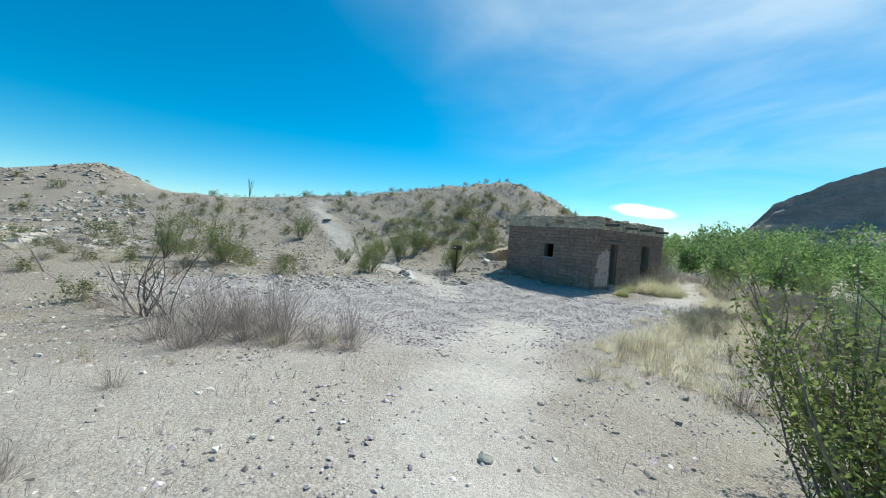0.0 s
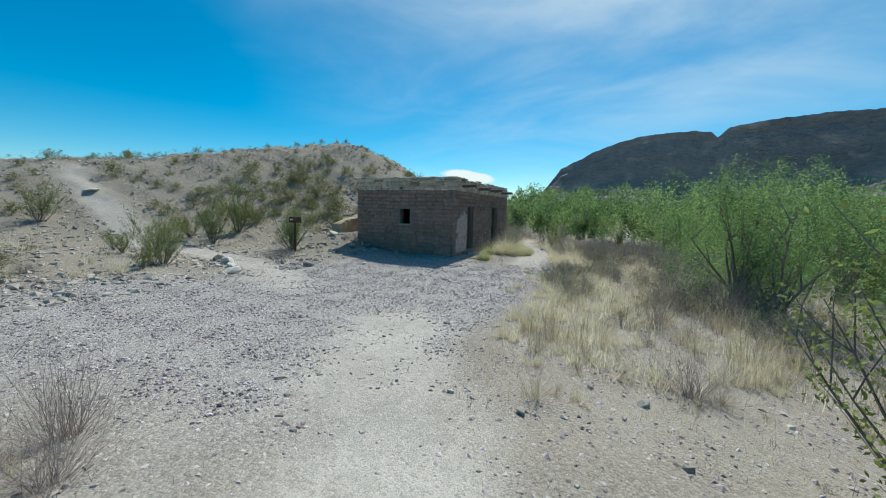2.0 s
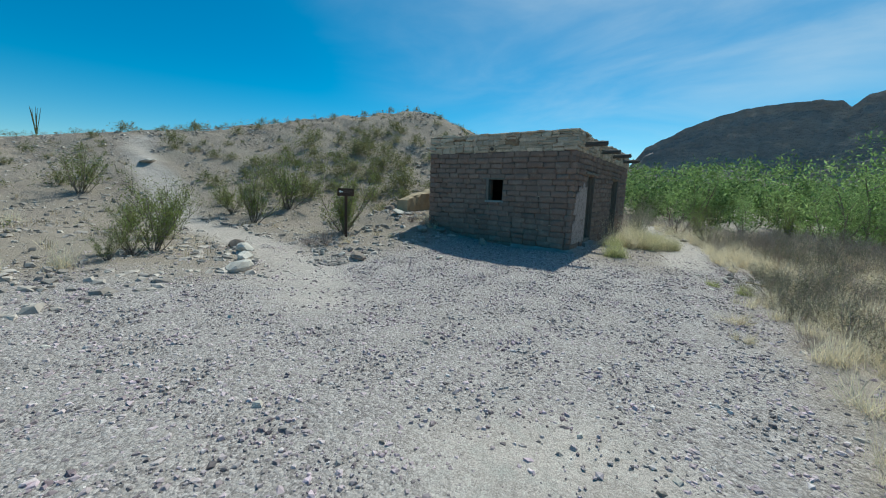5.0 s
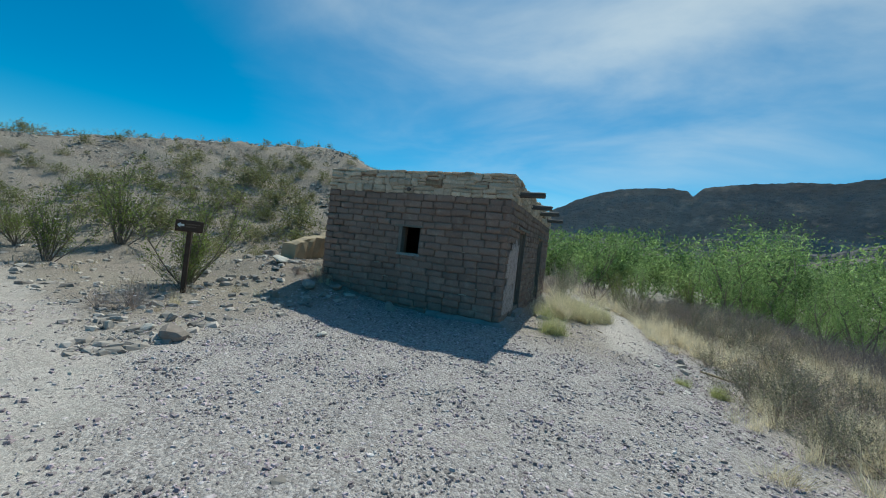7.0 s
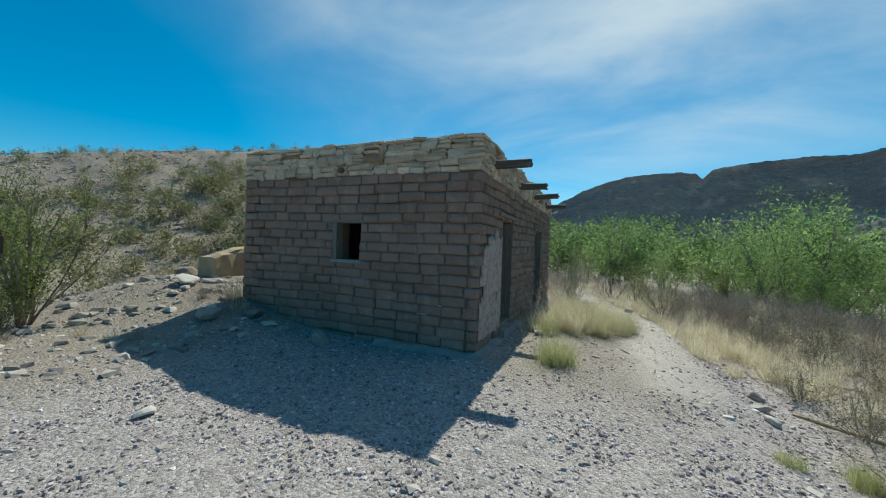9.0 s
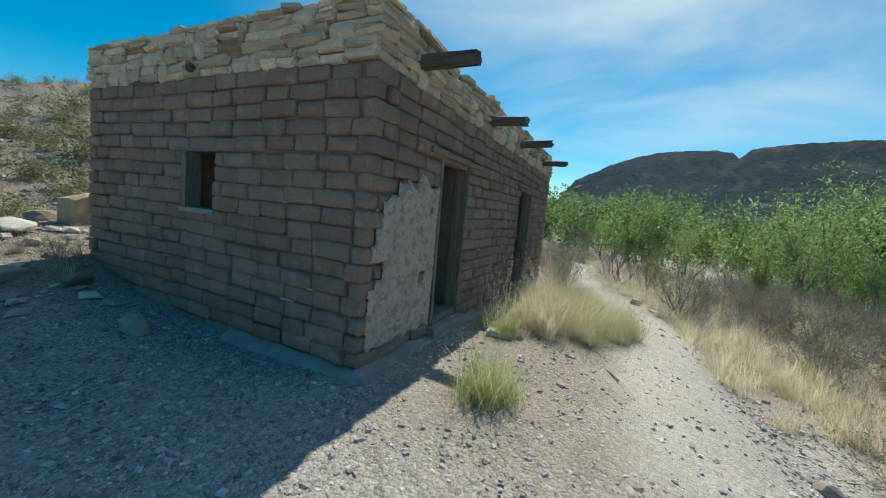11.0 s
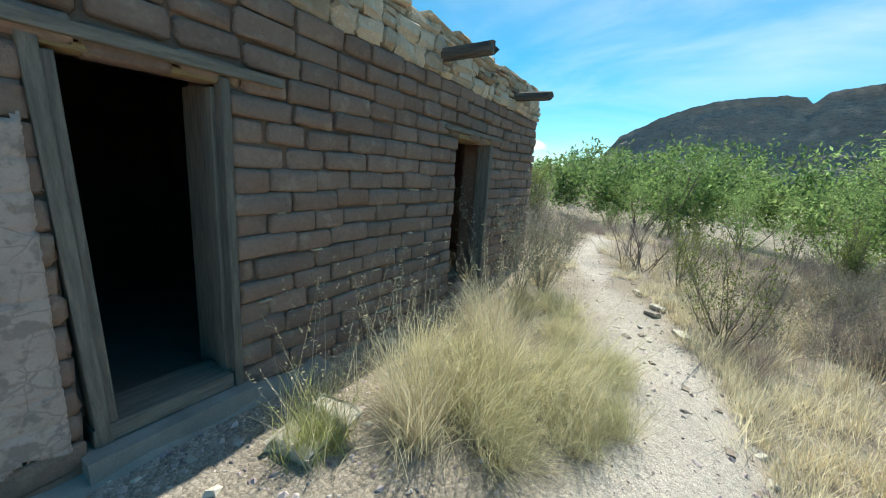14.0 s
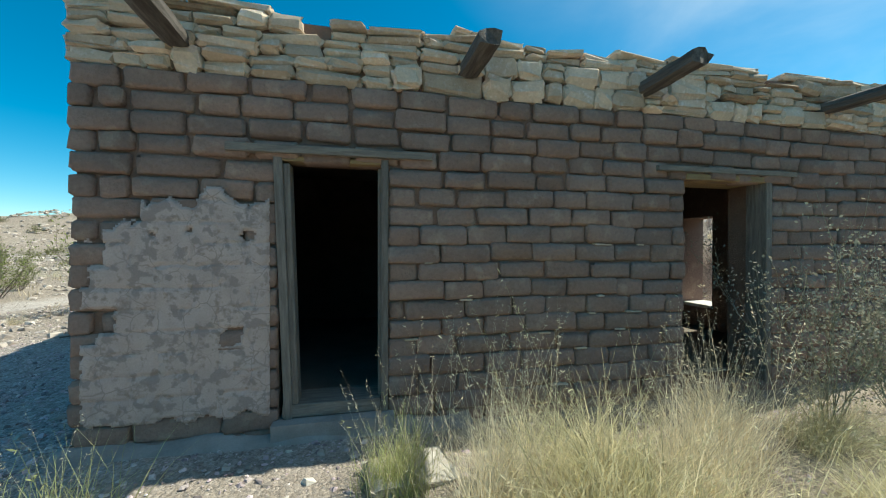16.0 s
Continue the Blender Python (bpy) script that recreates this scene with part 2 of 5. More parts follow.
TALUS = material("mesa_talus", (0.29, 0.255, 0.235), (0.20, 0.18, 0.17), 0.95, 0.03, 0.16, 0.9, fine_mix=0.35, dist=6.0, streaks=(0.3, 0.3, 1.2))


def ground_material():
    """Sandy trail, grey gravel and pale brown hillside, told apart by two masks laid on the ground sheet."""
    m = bpy.data.materials.new("desert_ground")
    m.use_nodes = True
    t = m.node_tree
    b = t.nodes["Principled BSDF"]
    b.inputs["Roughness"].default_value = 0.97
    b.inputs["Specular IOR Level"].default_value = 0.15
    g = t.nodes.new("ShaderNodeNewGeometry")

    def tex_noise(s, d, r=0.6):
        n = t.nodes.new("ShaderNodeTexNoise")
        n.inputs["Scale"].default_value, n.inputs["Detail"].default_value, n.inputs["Roughness"].default_value = s, d, r
        t.links.new(g.outputs["Position"], n.inputs["Vector"])
        return n.outputs[0]

    def rng(f, a, c, lo=0.0, hi=1.0):
        r = t.nodes.new("ShaderNodeMapRange")
        for i, v in enumerate((a, c, lo, hi)):
            r.inputs[i + 1].default_value = v
        t.links.new(f, r.inputs[0])
        return r.outputs[0]

    def blend(f, a, c):
        x = t.nodes.new("ShaderNodeMix")
        x.data_type = "RGBA"
        for s, v in (("Factor", f), ("A", a), ("B", c)):
            if isinstance(v, tuple):
                x.inputs[s].default_value = (*v, 1)
            else:
                t.links.new(v, x.inputs[s])
        return x.outputs["Result"]

    def mask(name):
        a = t.nodes.new("ShaderNodeAttribute")
        a.attribute_name = name
        return a.outputs["Fac"]

    broad, mid, fine = tex_noise(0.55, 6), tex_noise(5.0, 6), tex_noise(70.0, 4, 0.7)
    vor = t.nodes.new("ShaderNodeTexVoronoi")
    vor.inputs["Scale"].default_value = 34.0
    t.links.new(g.outputs["Position"], vor.inputs["Vector"])
    cell = t.nodes.new("ShaderNodeRGBToBW")
    t.links.new(vor.outputs["Color"], cell.inputs[0])
    vor2 = t.nodes.new("ShaderNodeTexVoronoi")
    vor2.inputs["Scale"].default_value = 95.0
    t.links.new(g.outputs["Position"], vor2.inputs["Vector"])
    cell2 = t.nodes.new("ShaderNodeRGBToBW")
    t.links.new(vor2.outputs["Color"], cell2.inputs[0])
    both = t.nodes.new("ShaderNodeMath")
    both.operation = "MULTIPLY_ADD"
    t.links.new(cell2.outputs[0], both.inputs[0])
    both.inputs[1].default_value = 0.5
    half = t.nodes.new("ShaderNodeMath")
    half.operation = "MULTIPLY"
    t.links.new(cell.outputs[0], half.inputs[0])
    half.inputs[1].default_value = 0.5
    t.links.new(half.outputs[0], both.inputs[2])
    speck = both.outputs[0]
    stones = blend(rng(speck, 0.2, 0.8), (0.19, 0.165, 0.155), (0.60, 0.535, 0.505))
    sand = blend(rng(broad, 0.35, 0.65), (0.45, 0.385, 0.345), (0.58, 0.505, 0.455))
    sand = blend(rng(tex_noise(1.9, 7, 0.7), 0.50, 0.66, 0.0, 0.55), sand, (0.37, 0.32, 0.285))
    sand = blend(rng(speck, 0.30, 0.42, 0.55, 0.0), sand, (0.28, 0.25, 0.22))
    sand = blend(rng(speck, 0.62, 0.74, 0.0, 0.6), sand, (0.62, 0.58, 0.52))
    hill = blend(rng(speck, 0.2, 0.8), (0.21, 0.172, 0.142), (0.42, 0.35, 0.29))
    hill = blend(rng(broad, 0.40, 0.66, 0.0, 0.6), hill, (0.36, 0.31, 0.245))
    col = blend(mask("gravel"), hill, blend(rng(mid, 0.46, 0.70, 0.0, 0.7), stones, (0.44, 0.39, 0.355)))
    col = blend(mask("sand"), col, blend(rng(mid, 0.52, 0.75), sand, (0.44, 0.405, 0.365)))
    far = t.nodes.new("ShaderNodeHueSaturation")
    t.links.new(col, far.inputs["Color"])
    t.links.new(rng(fine, 0.2, 0.8, 0.66, 1.34), far.inputs["Value"])
    t.links.new(far.outputs[0], b.inputs["Base Color"])
    bp = t.nodes.new("ShaderNodeBump")
    bp.inputs["Strength"].default_value, bp.inputs["Distance"].default_value = 0.7, 0.018
    mx = t.nodes.new("ShaderNodeMath")
    mx.operation = "ADD"
    t.links.new(fine, mx.inputs[0])
    dome = t.nodes.new("ShaderNodeMath")
    dome.operation = "MULTIPLY_ADD"
    t.links.new(vor.outputs["Distance"], dome.inputs[0])
    dome.inputs[1].default_value = -1.1
    t.links.new(cell.outputs[0], dome.inputs[2])
    held = t.nodes.new("ShaderNodeMath")
    held.operation = "MULTIPLY"
    t.links.new(dome.outputs[0], held.inputs[0])
    t.links.new(rng(mask("sand"), 0.0, 1.0, 1.0, 0.25), held.inputs[1])
    t.links.new(held.outputs[0], mx.inputs[1])
    t.links.new(mx.outputs[0], bp.inputs["Height"])
    t.links.new(bp.outputs[0], b.inputs["Normal"])
    return m


GROUND = ground_material()


# ---- mesh helpers ----
def mesh_of(name, verts, faces, mats, slots=None, soft=False):
    me = bpy.data.meshes.new(name)
    me.from_pydata([tuple(v) for v in verts], [], [tuple(f) for f in faces])
    for m in (mats if isinstance(mats, (list, tuple)) else [mats]):
        me.materials.append(m)
    if slots is not None:
        me.polygons.foreach_set("material_index", list(slots))
    if soft:
        me.polygons.foreach_set("use_smooth", [True] * len(me.polygons))
    me.update()
    return me


def part(name, me, parent, label="", at=None):
    ob = new(name, me)
    ob.parent = parent
    if at is not None:
        ob.matrix_basis = at
    if label:
        tagged(ob, label)
    return ob


class Soup:
    """Vertices and faces of one mesh in the making."""

    def __init__(self):
        self.v, self.f = [], []

    def box(self, lo, hi, skew=0.0, rng=None):
        n = len(self.v)
        for z in (lo[2], hi[2]):
            for x, y in ((lo[0], lo[1]), (hi[0], lo[1]), (hi[0], hi[1]), (lo[0], hi[1])):
                j = [rng.uniform(-skew, skew) for _ in range(3)] if rng else (0, 0, 0)
                self.v.append((x + j[0], y + j[1], z + j[2]))
        self.f += [(n, n + 3, n + 2, n + 1), (n + 4, n + 5, n + 6, n + 7), (n, n + 1, n + 5, n + 4), (n + 1, n + 2, n + 6, n + 5),
                   (n + 2, n + 3, n + 7, n + 6), (n + 3, n, n + 4, n + 7)]

    def tube(self, pts, radii, sides=5):
        n0 = len(self.v)
        for i, p in enumerate(pts):
            p = Vector(p)
            d = Vector(pts[min(i + 1, len(pts) - 1)]) - Vector(pts[max(i - 1, 0)])
            d = d.normalized() if d.length > 1e-6 else Vector((0, 0, 1))
            a = d.cross(Vector((0.31, 0.87, 0.39))).normalized()
            b = d.cross(a)
            for k in range(sides):
                w = 2 * math.pi * k / sides
                self.v.append(tuple(p + (a * math.cos(w) + b * math.sin(w)) * radii[i]))
        for i in range(len(pts) - 1):
            for k in range(sides):
                q = n0 + i * sides
                self.f.append((q + k, q + (k + 1) % sides, q + sides + (k + 1) % sides, q + sides + k))
        self.f.append(tuple(range(n0 + (len(pts) - 1) * sides, n0 + len(pts) * sides)))

    def ribbon(self, pts, width, side):
        """A tapering blade along pts."""
        n0, m = len(self.v), len(pts)
        for i, p in enumerate(pts):
            w = side * (width * (1 - i / (m - 1)) * 0.5)
            if i < m - 1:
                self.v += [tuple(p - w), tuple(p + w)]
            else:
                self.v.append(tuple(p))
        for i in range(m - 2):
            self.f.append((n0 + 2 * i, n0 + 2 * i + 1, n0 + 2 * i + 3, n0 + 2 * i + 2))
        self.f.append((n0 + 2 * (m - 2), n0 + 2 * (m - 2) + 1, n0 + 2 * (m - 1)))

    def leaf(self, p, size, rng, slim=0.45, droop=0.0):
        d = Vector((rng.gauss(0, 1), rng.gauss(0, 1), rng.gauss(0, 1) + 0.25 - droop)).normalized()
        s = d.orthogonal().normalized()
        s = (s * math.cos(rng.uniform(0, 6.3)) + d.cross(s) * math.sin(rng.uniform(0, 6.3))).normalized()
        n, p, l = len(self.v), Vector(p), size * rng.uniform(0.7, 1.3)
        self.v += [tuple(p), tuple(p + d * l * 0.5 + s * l * slim * 0.5), tuple(p + d * l), tuple(p + d * l * 0.5 - s * l * slim * 0.5)]
        self.f.append((n, n + 1, n + 2, n + 3))

    def mesh(self, name, mats, soft=False):
        return mesh_of(name, self.v, self.f, mats, soft=soft)


def rounded_block(l, d, h, r, jitter, rng, bulge=0.0):
    """A worn block about the origin: 26 corners, with soft edges and uneven faces."""
    s, idx = Soup(), {}
    for i in range(4):
        for j in range(4):
            for k in range(4):
                if 0 < i < 3 and 0 < j < 3 and 0 < k < 3:
                    continue
                if sum(1 for q in (i, j, k) if q in (0, 3)) == 0:
                    continue
                c = []
                edge = sum(1 for q in (i, j, k) if q in (0, 3))
                for q, size in ((i, l), (j, d), (k, h)):
                    u = (-0.5, -0.5 + min(r / size, 0.3), 0.5 - min(r / size, 0.3), 0.5)[q] * size
                    if q in (0, 3) and edge > 1:
                        u -= math.copysign(r * (0.30 if edge == 2 else 0.44), u)
                    elif q in (0, 3):
                        u += math.copysign(bulge, u)
                    c.append(u + rng.uniform(-jitter, jitter))
                idx[i, j, k] = len(s.v)
                s.v.append(tuple(c))
    for axis in range(3):
        for side in (0, 3):
            for a in range(3):
                for b in range(3):
                    quad = []
                    for da, db in ((0, 0), (1, 0), (1, 1), (0, 1)):
                        key = [0, 0, 0]
                        key[axis], key[(axis + 1) % 3], key[(axis + 2) % 3] = side, a + da, b + db
                        quad.append(idx[tuple(key)])
                    s.f.append(tuple(quad if side == 3 else quad[::-1]))
    return s


def rock_soup(seed, l, d, h, rough=0.16, level=2):
    """A stone that sits on its base at z = 0, sunk a little."""
    rng = random.Random(seed)
    bm = bmesh.new()
    bmesh.ops.create_icosphere(bm, subdivisions=level, radius=0.5)
    off = Vector((rng.uniform(0, 50), rng.uniform(0, 50), rng.uniform(0, 50)))
    cuts = [(Vector((rng.gauss(0, 1), rng.gauss(0, 1), rng.gauss(0, 0.8))).normalized(), rng.uniform(0.17, 0.36)) for _ in range(9)]
    for v in bm.verts:
        for n, k in cuts:
            over = v.co.dot(n) - k
            if over > 0:
                v.co -= n * over * 0.97
        v.co *= 1 + rough * noise.noise(v.co * 4 + off)
        v.co = Vector((v.co.x * l * 1.25, v.co.y * d * 1.25, v.co.z * h * 1.3 + h * 0.40))
    s = Soup()
    s.v = [tuple(v.co) for v in bm.verts]
    s.f = [tuple(v.index for v in f.verts) for f in bm.faces]
    bm.free()
    return s


# ---- lie of the land ----
RIDGE = [(17.0, 15.5, 7.5, 13), (14.5, 16.8, 8.3, 16), (9.0, 22.0, 7.0, 17), (3.0, 27.0, 5.5, 17), (-3.0, 38.0, 4.8, 20),
         (-9.0, 56.0, 5.2, 24), (-16.5, 64.0, 8.8, 18), (-29.0, 66.0, 5.6, 22), (-40.0, 62.0, 7.0, 22), (-46.0, 58.0, 5.0, 24), (-70.0, 40.0, 6.0, 26)]


def smooth(a, b, v):
    k = np.clip((v - a) / (b - a), 0, 1)
    return k * k * (3 - 2 * k)


def ground_height(x, y):
    """Height of the bare ground; works on numbers and arrays."""
    x, y = np.asarray(x, float), np.asarray(y, float)
    z = 0.42 * smooth(-7.5, -15.5, x) * smooth(3, -4, y) - 0.08 * smooth(-8.5, -6, x)
    z = z + 0.08 * smooth(-5.5, -0.5, x) * smooth(-3, -0.5, y)                      # pad at the house
    z = z + 0.5 * smooth(1.5, 9, y) * smooth(-4, -14, x) + 0.22 * smooth(1.2, 5, y) * smooth(-14, -6, x)
    z = z + 0.50 * smooth(3.0, 6.0, y) * smooth(-2.6, -0.3, x) * smooth(9, 6, y) * smooth(8.5, 5.5, x)
    z = z - 2.4 * smooth(-4.6, -24, y) - 1.8 * smooth(9.5, 34, x) * smooth(14, 4, y)  # river flat
    z = z - 0.25 * smooth(-2.6, -3.6, y) * smooth(-6, 3, x)
    z = z + 0.75 * smooth(-0.5, 2.6, y) * smooth(7.7, 9.2, x) * smooth(18, 12, x) * smooth(10, 5, y)      # stony bank beyond the house
    hill = np.zeros_like(z)
    for (x0, y0, h0, w0), (x1, y1, h1, w1) in zip(RIDGE, RIDGE[1:]):
        dx, dy = x1 - x0, y1 - y0
        s = np.clip(((x - x0) * dx + (y - y0) * dy) / (dx * dx + dy * dy), 0, 1)
        d = np.hypot(x - x0 - s * dx, y - y0 - s * dy)
        f = np.clip(1 - d / (w0 + s * (w1 - w0)), 0, 1)
        f = f ** 1.25
        f = f * (1 - 0.10 * smooth(0.75, 1, f))
        hill = np.maximum(hill, (h0 + s * (h1 - h0)) * f)
    z = z + hill
    return z


def way_distance(pts, x, y):
    best = np.full(np.shape(x), 1e9)
    for (x0, y0), (x1, y1) in zip(pts, pts[1:]):
        dx, dy = x1 - x0, y1 - y0
        s = np.clip(((x - x0) * dx + (y - y0) * dy) / (dx * dx + dy * dy), 0, 1)
        best = np.minimum(best, np.hypot(x - x0 - s * dx, y - y0 - s * dy))
    return best


TRAIL_IN = [(-17.5, -10.0), (-14.8, -7.3), (-12.4, -4.9), (-10.0, -3.3), (-8.0, -2.2)]
TRAIL_HILL = [(-6.4, 1.8), (-5.3, 4.6), (-4.6, 8.0), (-4.3, 12.5), (-3.2, 17.0), (-2.4, 21.0), (-1.0, 26.0)]
TRAIL_PAST = [(0.6, -2.4), (2.5, -2.55), (4.0, -2.45), (5.2, -2.2), (7.0, -1.55), (9.5, -0.9), (14.0, -0.5)]


def wobble(x, y, s=1.0):
    return (np.sin(x * 1.7 * s + 0.6 * np.sin(y * 2.3 * s)) + np.sin(y * 2.1 * s + 1.3 + 0.7 * np.sin(x * 1.1 * s)) + 0.6 * np.sin((x + y) * 4.3 * s)) / 2.6


def gravel_mask(x, y):
    w = 0.5 * wobble(x, y)
    a = smooth(-13.2, -9.8, x + w + 0.35 * (y + 3)) * smooth(-4.3, -3.1, y + 0.5 * w + 0.05 * (x + 6)) * smooth(4.2, 2.6, y + w + 0.25 * (x + 6) * (x < -6)) * smooth(3.5, 1.5, x)
    a = a * (1 - 0.8 * smooth(-1.6, 0.2, x) * smooth(0.3, -0.6, y) * smooth(-3.0, -2.0, y))
    return np.clip(a, 0, 1)


def sand_mask(x, y):
    w = 0.25 * wobble(x, y, 1.6)
    a = smooth(1.35, 0.35, way_distance(TRAIL_IN, x, y) + w)
    a = np.maximum(a, 0.85 * smooth(1.0, 0.3, way_distance(TRAIL_HILL, x, y) + w))
    a = np.maximum(a, smooth(0.85, 0.25, way_distance(TRAIL_PAST, x, y) + w + 0.3 * smooth(4.5, 7.5, x)))
    plain = smooth(-10.0, -13.5, x + w) * smooth(0.5, -2.5, y + 2 * w) * 0.50 + 0.35 * smooth(-3.6, -4.6, y + w) * smooth(-16, -6, x)
    return np.clip(np.maximum(a, plain), 0, 1)


def spaced(lo, hi, step, reach, grow=1.16):
    mid = list(np.arange(lo, hi + step / 2, step))
    left, right, s = [lo], [hi], step
    while left[-1] > -reach or right[-1] < reach:
        s *= grow
        left.append(left[-1] - s)
        right.append(right[-1] + s)
    return np.array(left[:0:-1] + mid + right[1:])


def land():
    xs, ys = spaced(-18.0, 10.0, 0.14, 3000), spaced(-10.0, 9.0, 0.14, 3000)
    X, Y = np.meshgrid(xs, ys)
    Z = ground_height(X, Y)
    near = np.exp(-(np.hypot(X + 4, Y) / 60) ** 2)
    Z = Z + near * (0.022 * wobble(X, Y, 1.0) + 0.010 * wobble(X, Y, 3.1))
    steep = np.clip(ground_height(X, Y) / 3, 0, 1)
    Z = Z + near * steep * (0.16 * wobble(X, Y, 0.9) + 0.06 * wobble(X, Y, 2.7))
    inside = (X > 0.15) & (X < 7.5) & (Y > 0.15) & (Y < 4.5)
    Z = np.where(inside, np.minimum(Z, 0.02), Z)
    ny, nx = X.shape
    idx = np.arange(nx * ny).reshape(ny, nx)
    quads = np.stack([idx[:-1, :-1], idx[:-1, 1:], idx[1:, 1:], idx[1:, :-1]], -1).reshape(-1, 4)
    me = bpy.data.meshes.new("ground")
    me.from_pydata(np.stack([X, Y, Z], -1).reshape(-1, 3).tolist(), [], quads.tolist())
    me.polygons.foreach_set("use_smooth", [True] * len(me.polygons))
    me.materials.append(GROUND)
    for key, fn in (("gravel", gravel_mask), ("sand", sand_mask)):
        me.attributes.new(key, "FLOAT", "POINT").data.foreach_set("value", fn(X, Y).ravel().astype(np.float32))
    return tagged(new("ground", me), "pale dry desert ground with grey gravel and sandy trails", "ground", kind="structure")


land()


def gz(x, y):
    return float(ground_height(x, y))


# ---- far mesa ----
def mesa():
    """A long flat-topped mountain: scree foot, cliff band, ledges and rim, with a notch in its crest."""
    turns = np.radians([60, 74, 78, 80.5, 82.0, 83.2, 85, 87.5, 90.3, 93, 96, 99.4, 100.9, 101.7, 102.7, 106, 111, 114.8, 117.5, 120.6, 125, 129.6, 134, 142, 152, 165, 180])
    rise = [1.2, 1.5, 1.7, 2.6, 4.6, 6.3, 7.3, 8.6, 9.7, 10.4, 10.7, 10.8, 10.5, 9.75, 10.8, 11.2, 11.4, 11.1, 11.5, 12.1, 12.5, 12.6, 12.4, 12.8, 11.8, 10.0, 6.0]
    ts = np.linspace(turns[0], turns[-1], 700)
    top = np.interp(ts, turns, rise)
    # share of the height, distance and slot of each band, foot to rim
    bands = [(-0.08, 990, 0), (0.06, 996, 0), (0.16, 1006, 0), (0.24, 1016, 0), (0.30, 1026, 0), (0.35, 1034, 0), (0.42, 1042, 1), (0.52, 1050, 1), (0.61, 1056, 1),
             (0.67, 1062, 0), (0.74, 1067, 0), (0.80, 1072, 0), (0.84, 1080, 0), (0.90, 1087, 0), (0.975, 1089, 0), (1.0, 1090.5, 0), (0.93, 1250, 0), (0.5, 2200, 0)]
    s, slots, nb = Soup(), [], len(bands)
    for i, (a, e) in enumerate(zip(ts, top)):
        spur = 0.5 + 0.5 * noise.noise(Vector((a * 9, 0.3, 0))) + 0.16 * noise.noise(Vector((a * 31, 5.3, 0)))
        e += 0.16 * noise.noise(Vector((a * 45, 3.1, 0))) + 0.09 * noise.noise(Vector((a * 130, 8.1, 0)))
        for j, (share, dist, slot) in enumerate(bands):
            w = 1 - 0.026 * spur * (1 - share * 0.6) + 0.0032 * noise.noise(Vector((a * 55, share * 3, 2))) + 0.0014 * noise.noise(Vector((a * 190, share * 7, 5)))
            r = dist * w
            hh = 1060 * math.tan(math.radians(e)) * share
            if share < 0.4:
                hh *= 0.75 + 0.6 * spur
            elif share < 0.9:
                hh *= 1 + 0.07 * noise.noise(Vector((a * 30, share * 5, 7)))
            s.v.append((math.sin(a) * r - 4, math.cos(a) * r, hh + 1.6 + 3 * noise.noise(Vector((a * 120, share * 9, 1))) * (share < 0.95)))
    for i in range(len(ts) - 1):
        for j in range(nb - 1):
            q = i * nb + j
            s.f.append((q, q + 1, q + nb + 1, q + nb))
            slots.append(1 if bands[j][0] in (0.24, 0.30) and noise.noise(Vector((ts[i] * 11, 0.5, 8))) > -0.05 else 0)
    me = mesh_of("mesa", s.v, s.f, [MESA, TALUS], slots)
    return tagged(new("mesa", me), "dark layered flat-topped mountain with reddish cliff bands", "mountain", kind="structure")


mesa()


def foot_ridge():
    """Low stepped benches of rock in front of the mountain: a pale ledge over a dark slope."""
    ts = np.radians(np.linspace(84, 175, 420))
    rise = np.interp(np.degrees(ts), [84, 88, 94, 99, 103, 105, 108, 110, 114, 118, 123, 128, 136, 150, 175], [2.2, 3.4, 3.3, 2.7, 4.3, 4.4, 4.2, 3.0, 3.4, 4.6, 6.1, 6.6, 7.0, 6.6, 4.0])
    bands = [(-0.2, 820, 0), (0.35, 832, 0), (0.62, 842, 0), (0.70, 850, 0), (0.76, 855, 1), (0.96, 862, 1), (1.0, 865, 1), (0.9, 940, 1)]
    s, slots, nb = Soup(), [], len(bands)
    for a, e in zip(ts, rise):
        e += 0.25 * noise.noise(Vector((a * 26, 1.1, 0))) + 0.10 * noise.noise(Vector((a * 90, 4.1, 0)))
        for share, dist, slot in bands:
            r = dist * (1 + 0.02 * noise.noise(Vector((a * 22, share, 2))) + 0.005 * noise.noise(Vector((a * 110, share * 3, 5))))
            s.v.append((math.sin(a) * r - 4, math.cos(a) * r, 850 * math.tan(math.radians(e)) * share + 1.6 + 2.2 * noise.noise(Vector((a * 130, share * 9, 1)))))
    for i in range(len(ts) - 1):
        for j in range(nb - 1):
            q = i * nb + j
            s.f.append((q, q + 1, q + nb + 1, q + nb))
            slots.append(bands[j + 1][2])
    tagged(new("foothill", mesh_of("foothill", s.v, s.f, [MESA, TALUS], slots)), "low rocky bench with a pale ledge under the mountain", "mountain", kind="structure")


foot_ridge()

# ---- adobe hut ----
L, W, TOP = 7.67, 4.54, 2.60
hut = tagged(new("adobe_house"), "small ruined brown adobe house with pale stone parapet", "house")
brick_rng = random.Random(11)
PITCH, JOINT = 0.148, 0.030
BRICKS = {}
for size in (0.12, 0.18, 0.24, 0.30, 0.36, 0.42):
    BRICKS[size] = [mesh_of("brick", b.v, b.f, ADOBE, soft=True) for b in
                    (rounded_block(size, 0.14, PITCH - 0.012, 0.022, 0.0095, brick_rng, 0.003) for _ in range(9))]
STONES = {}
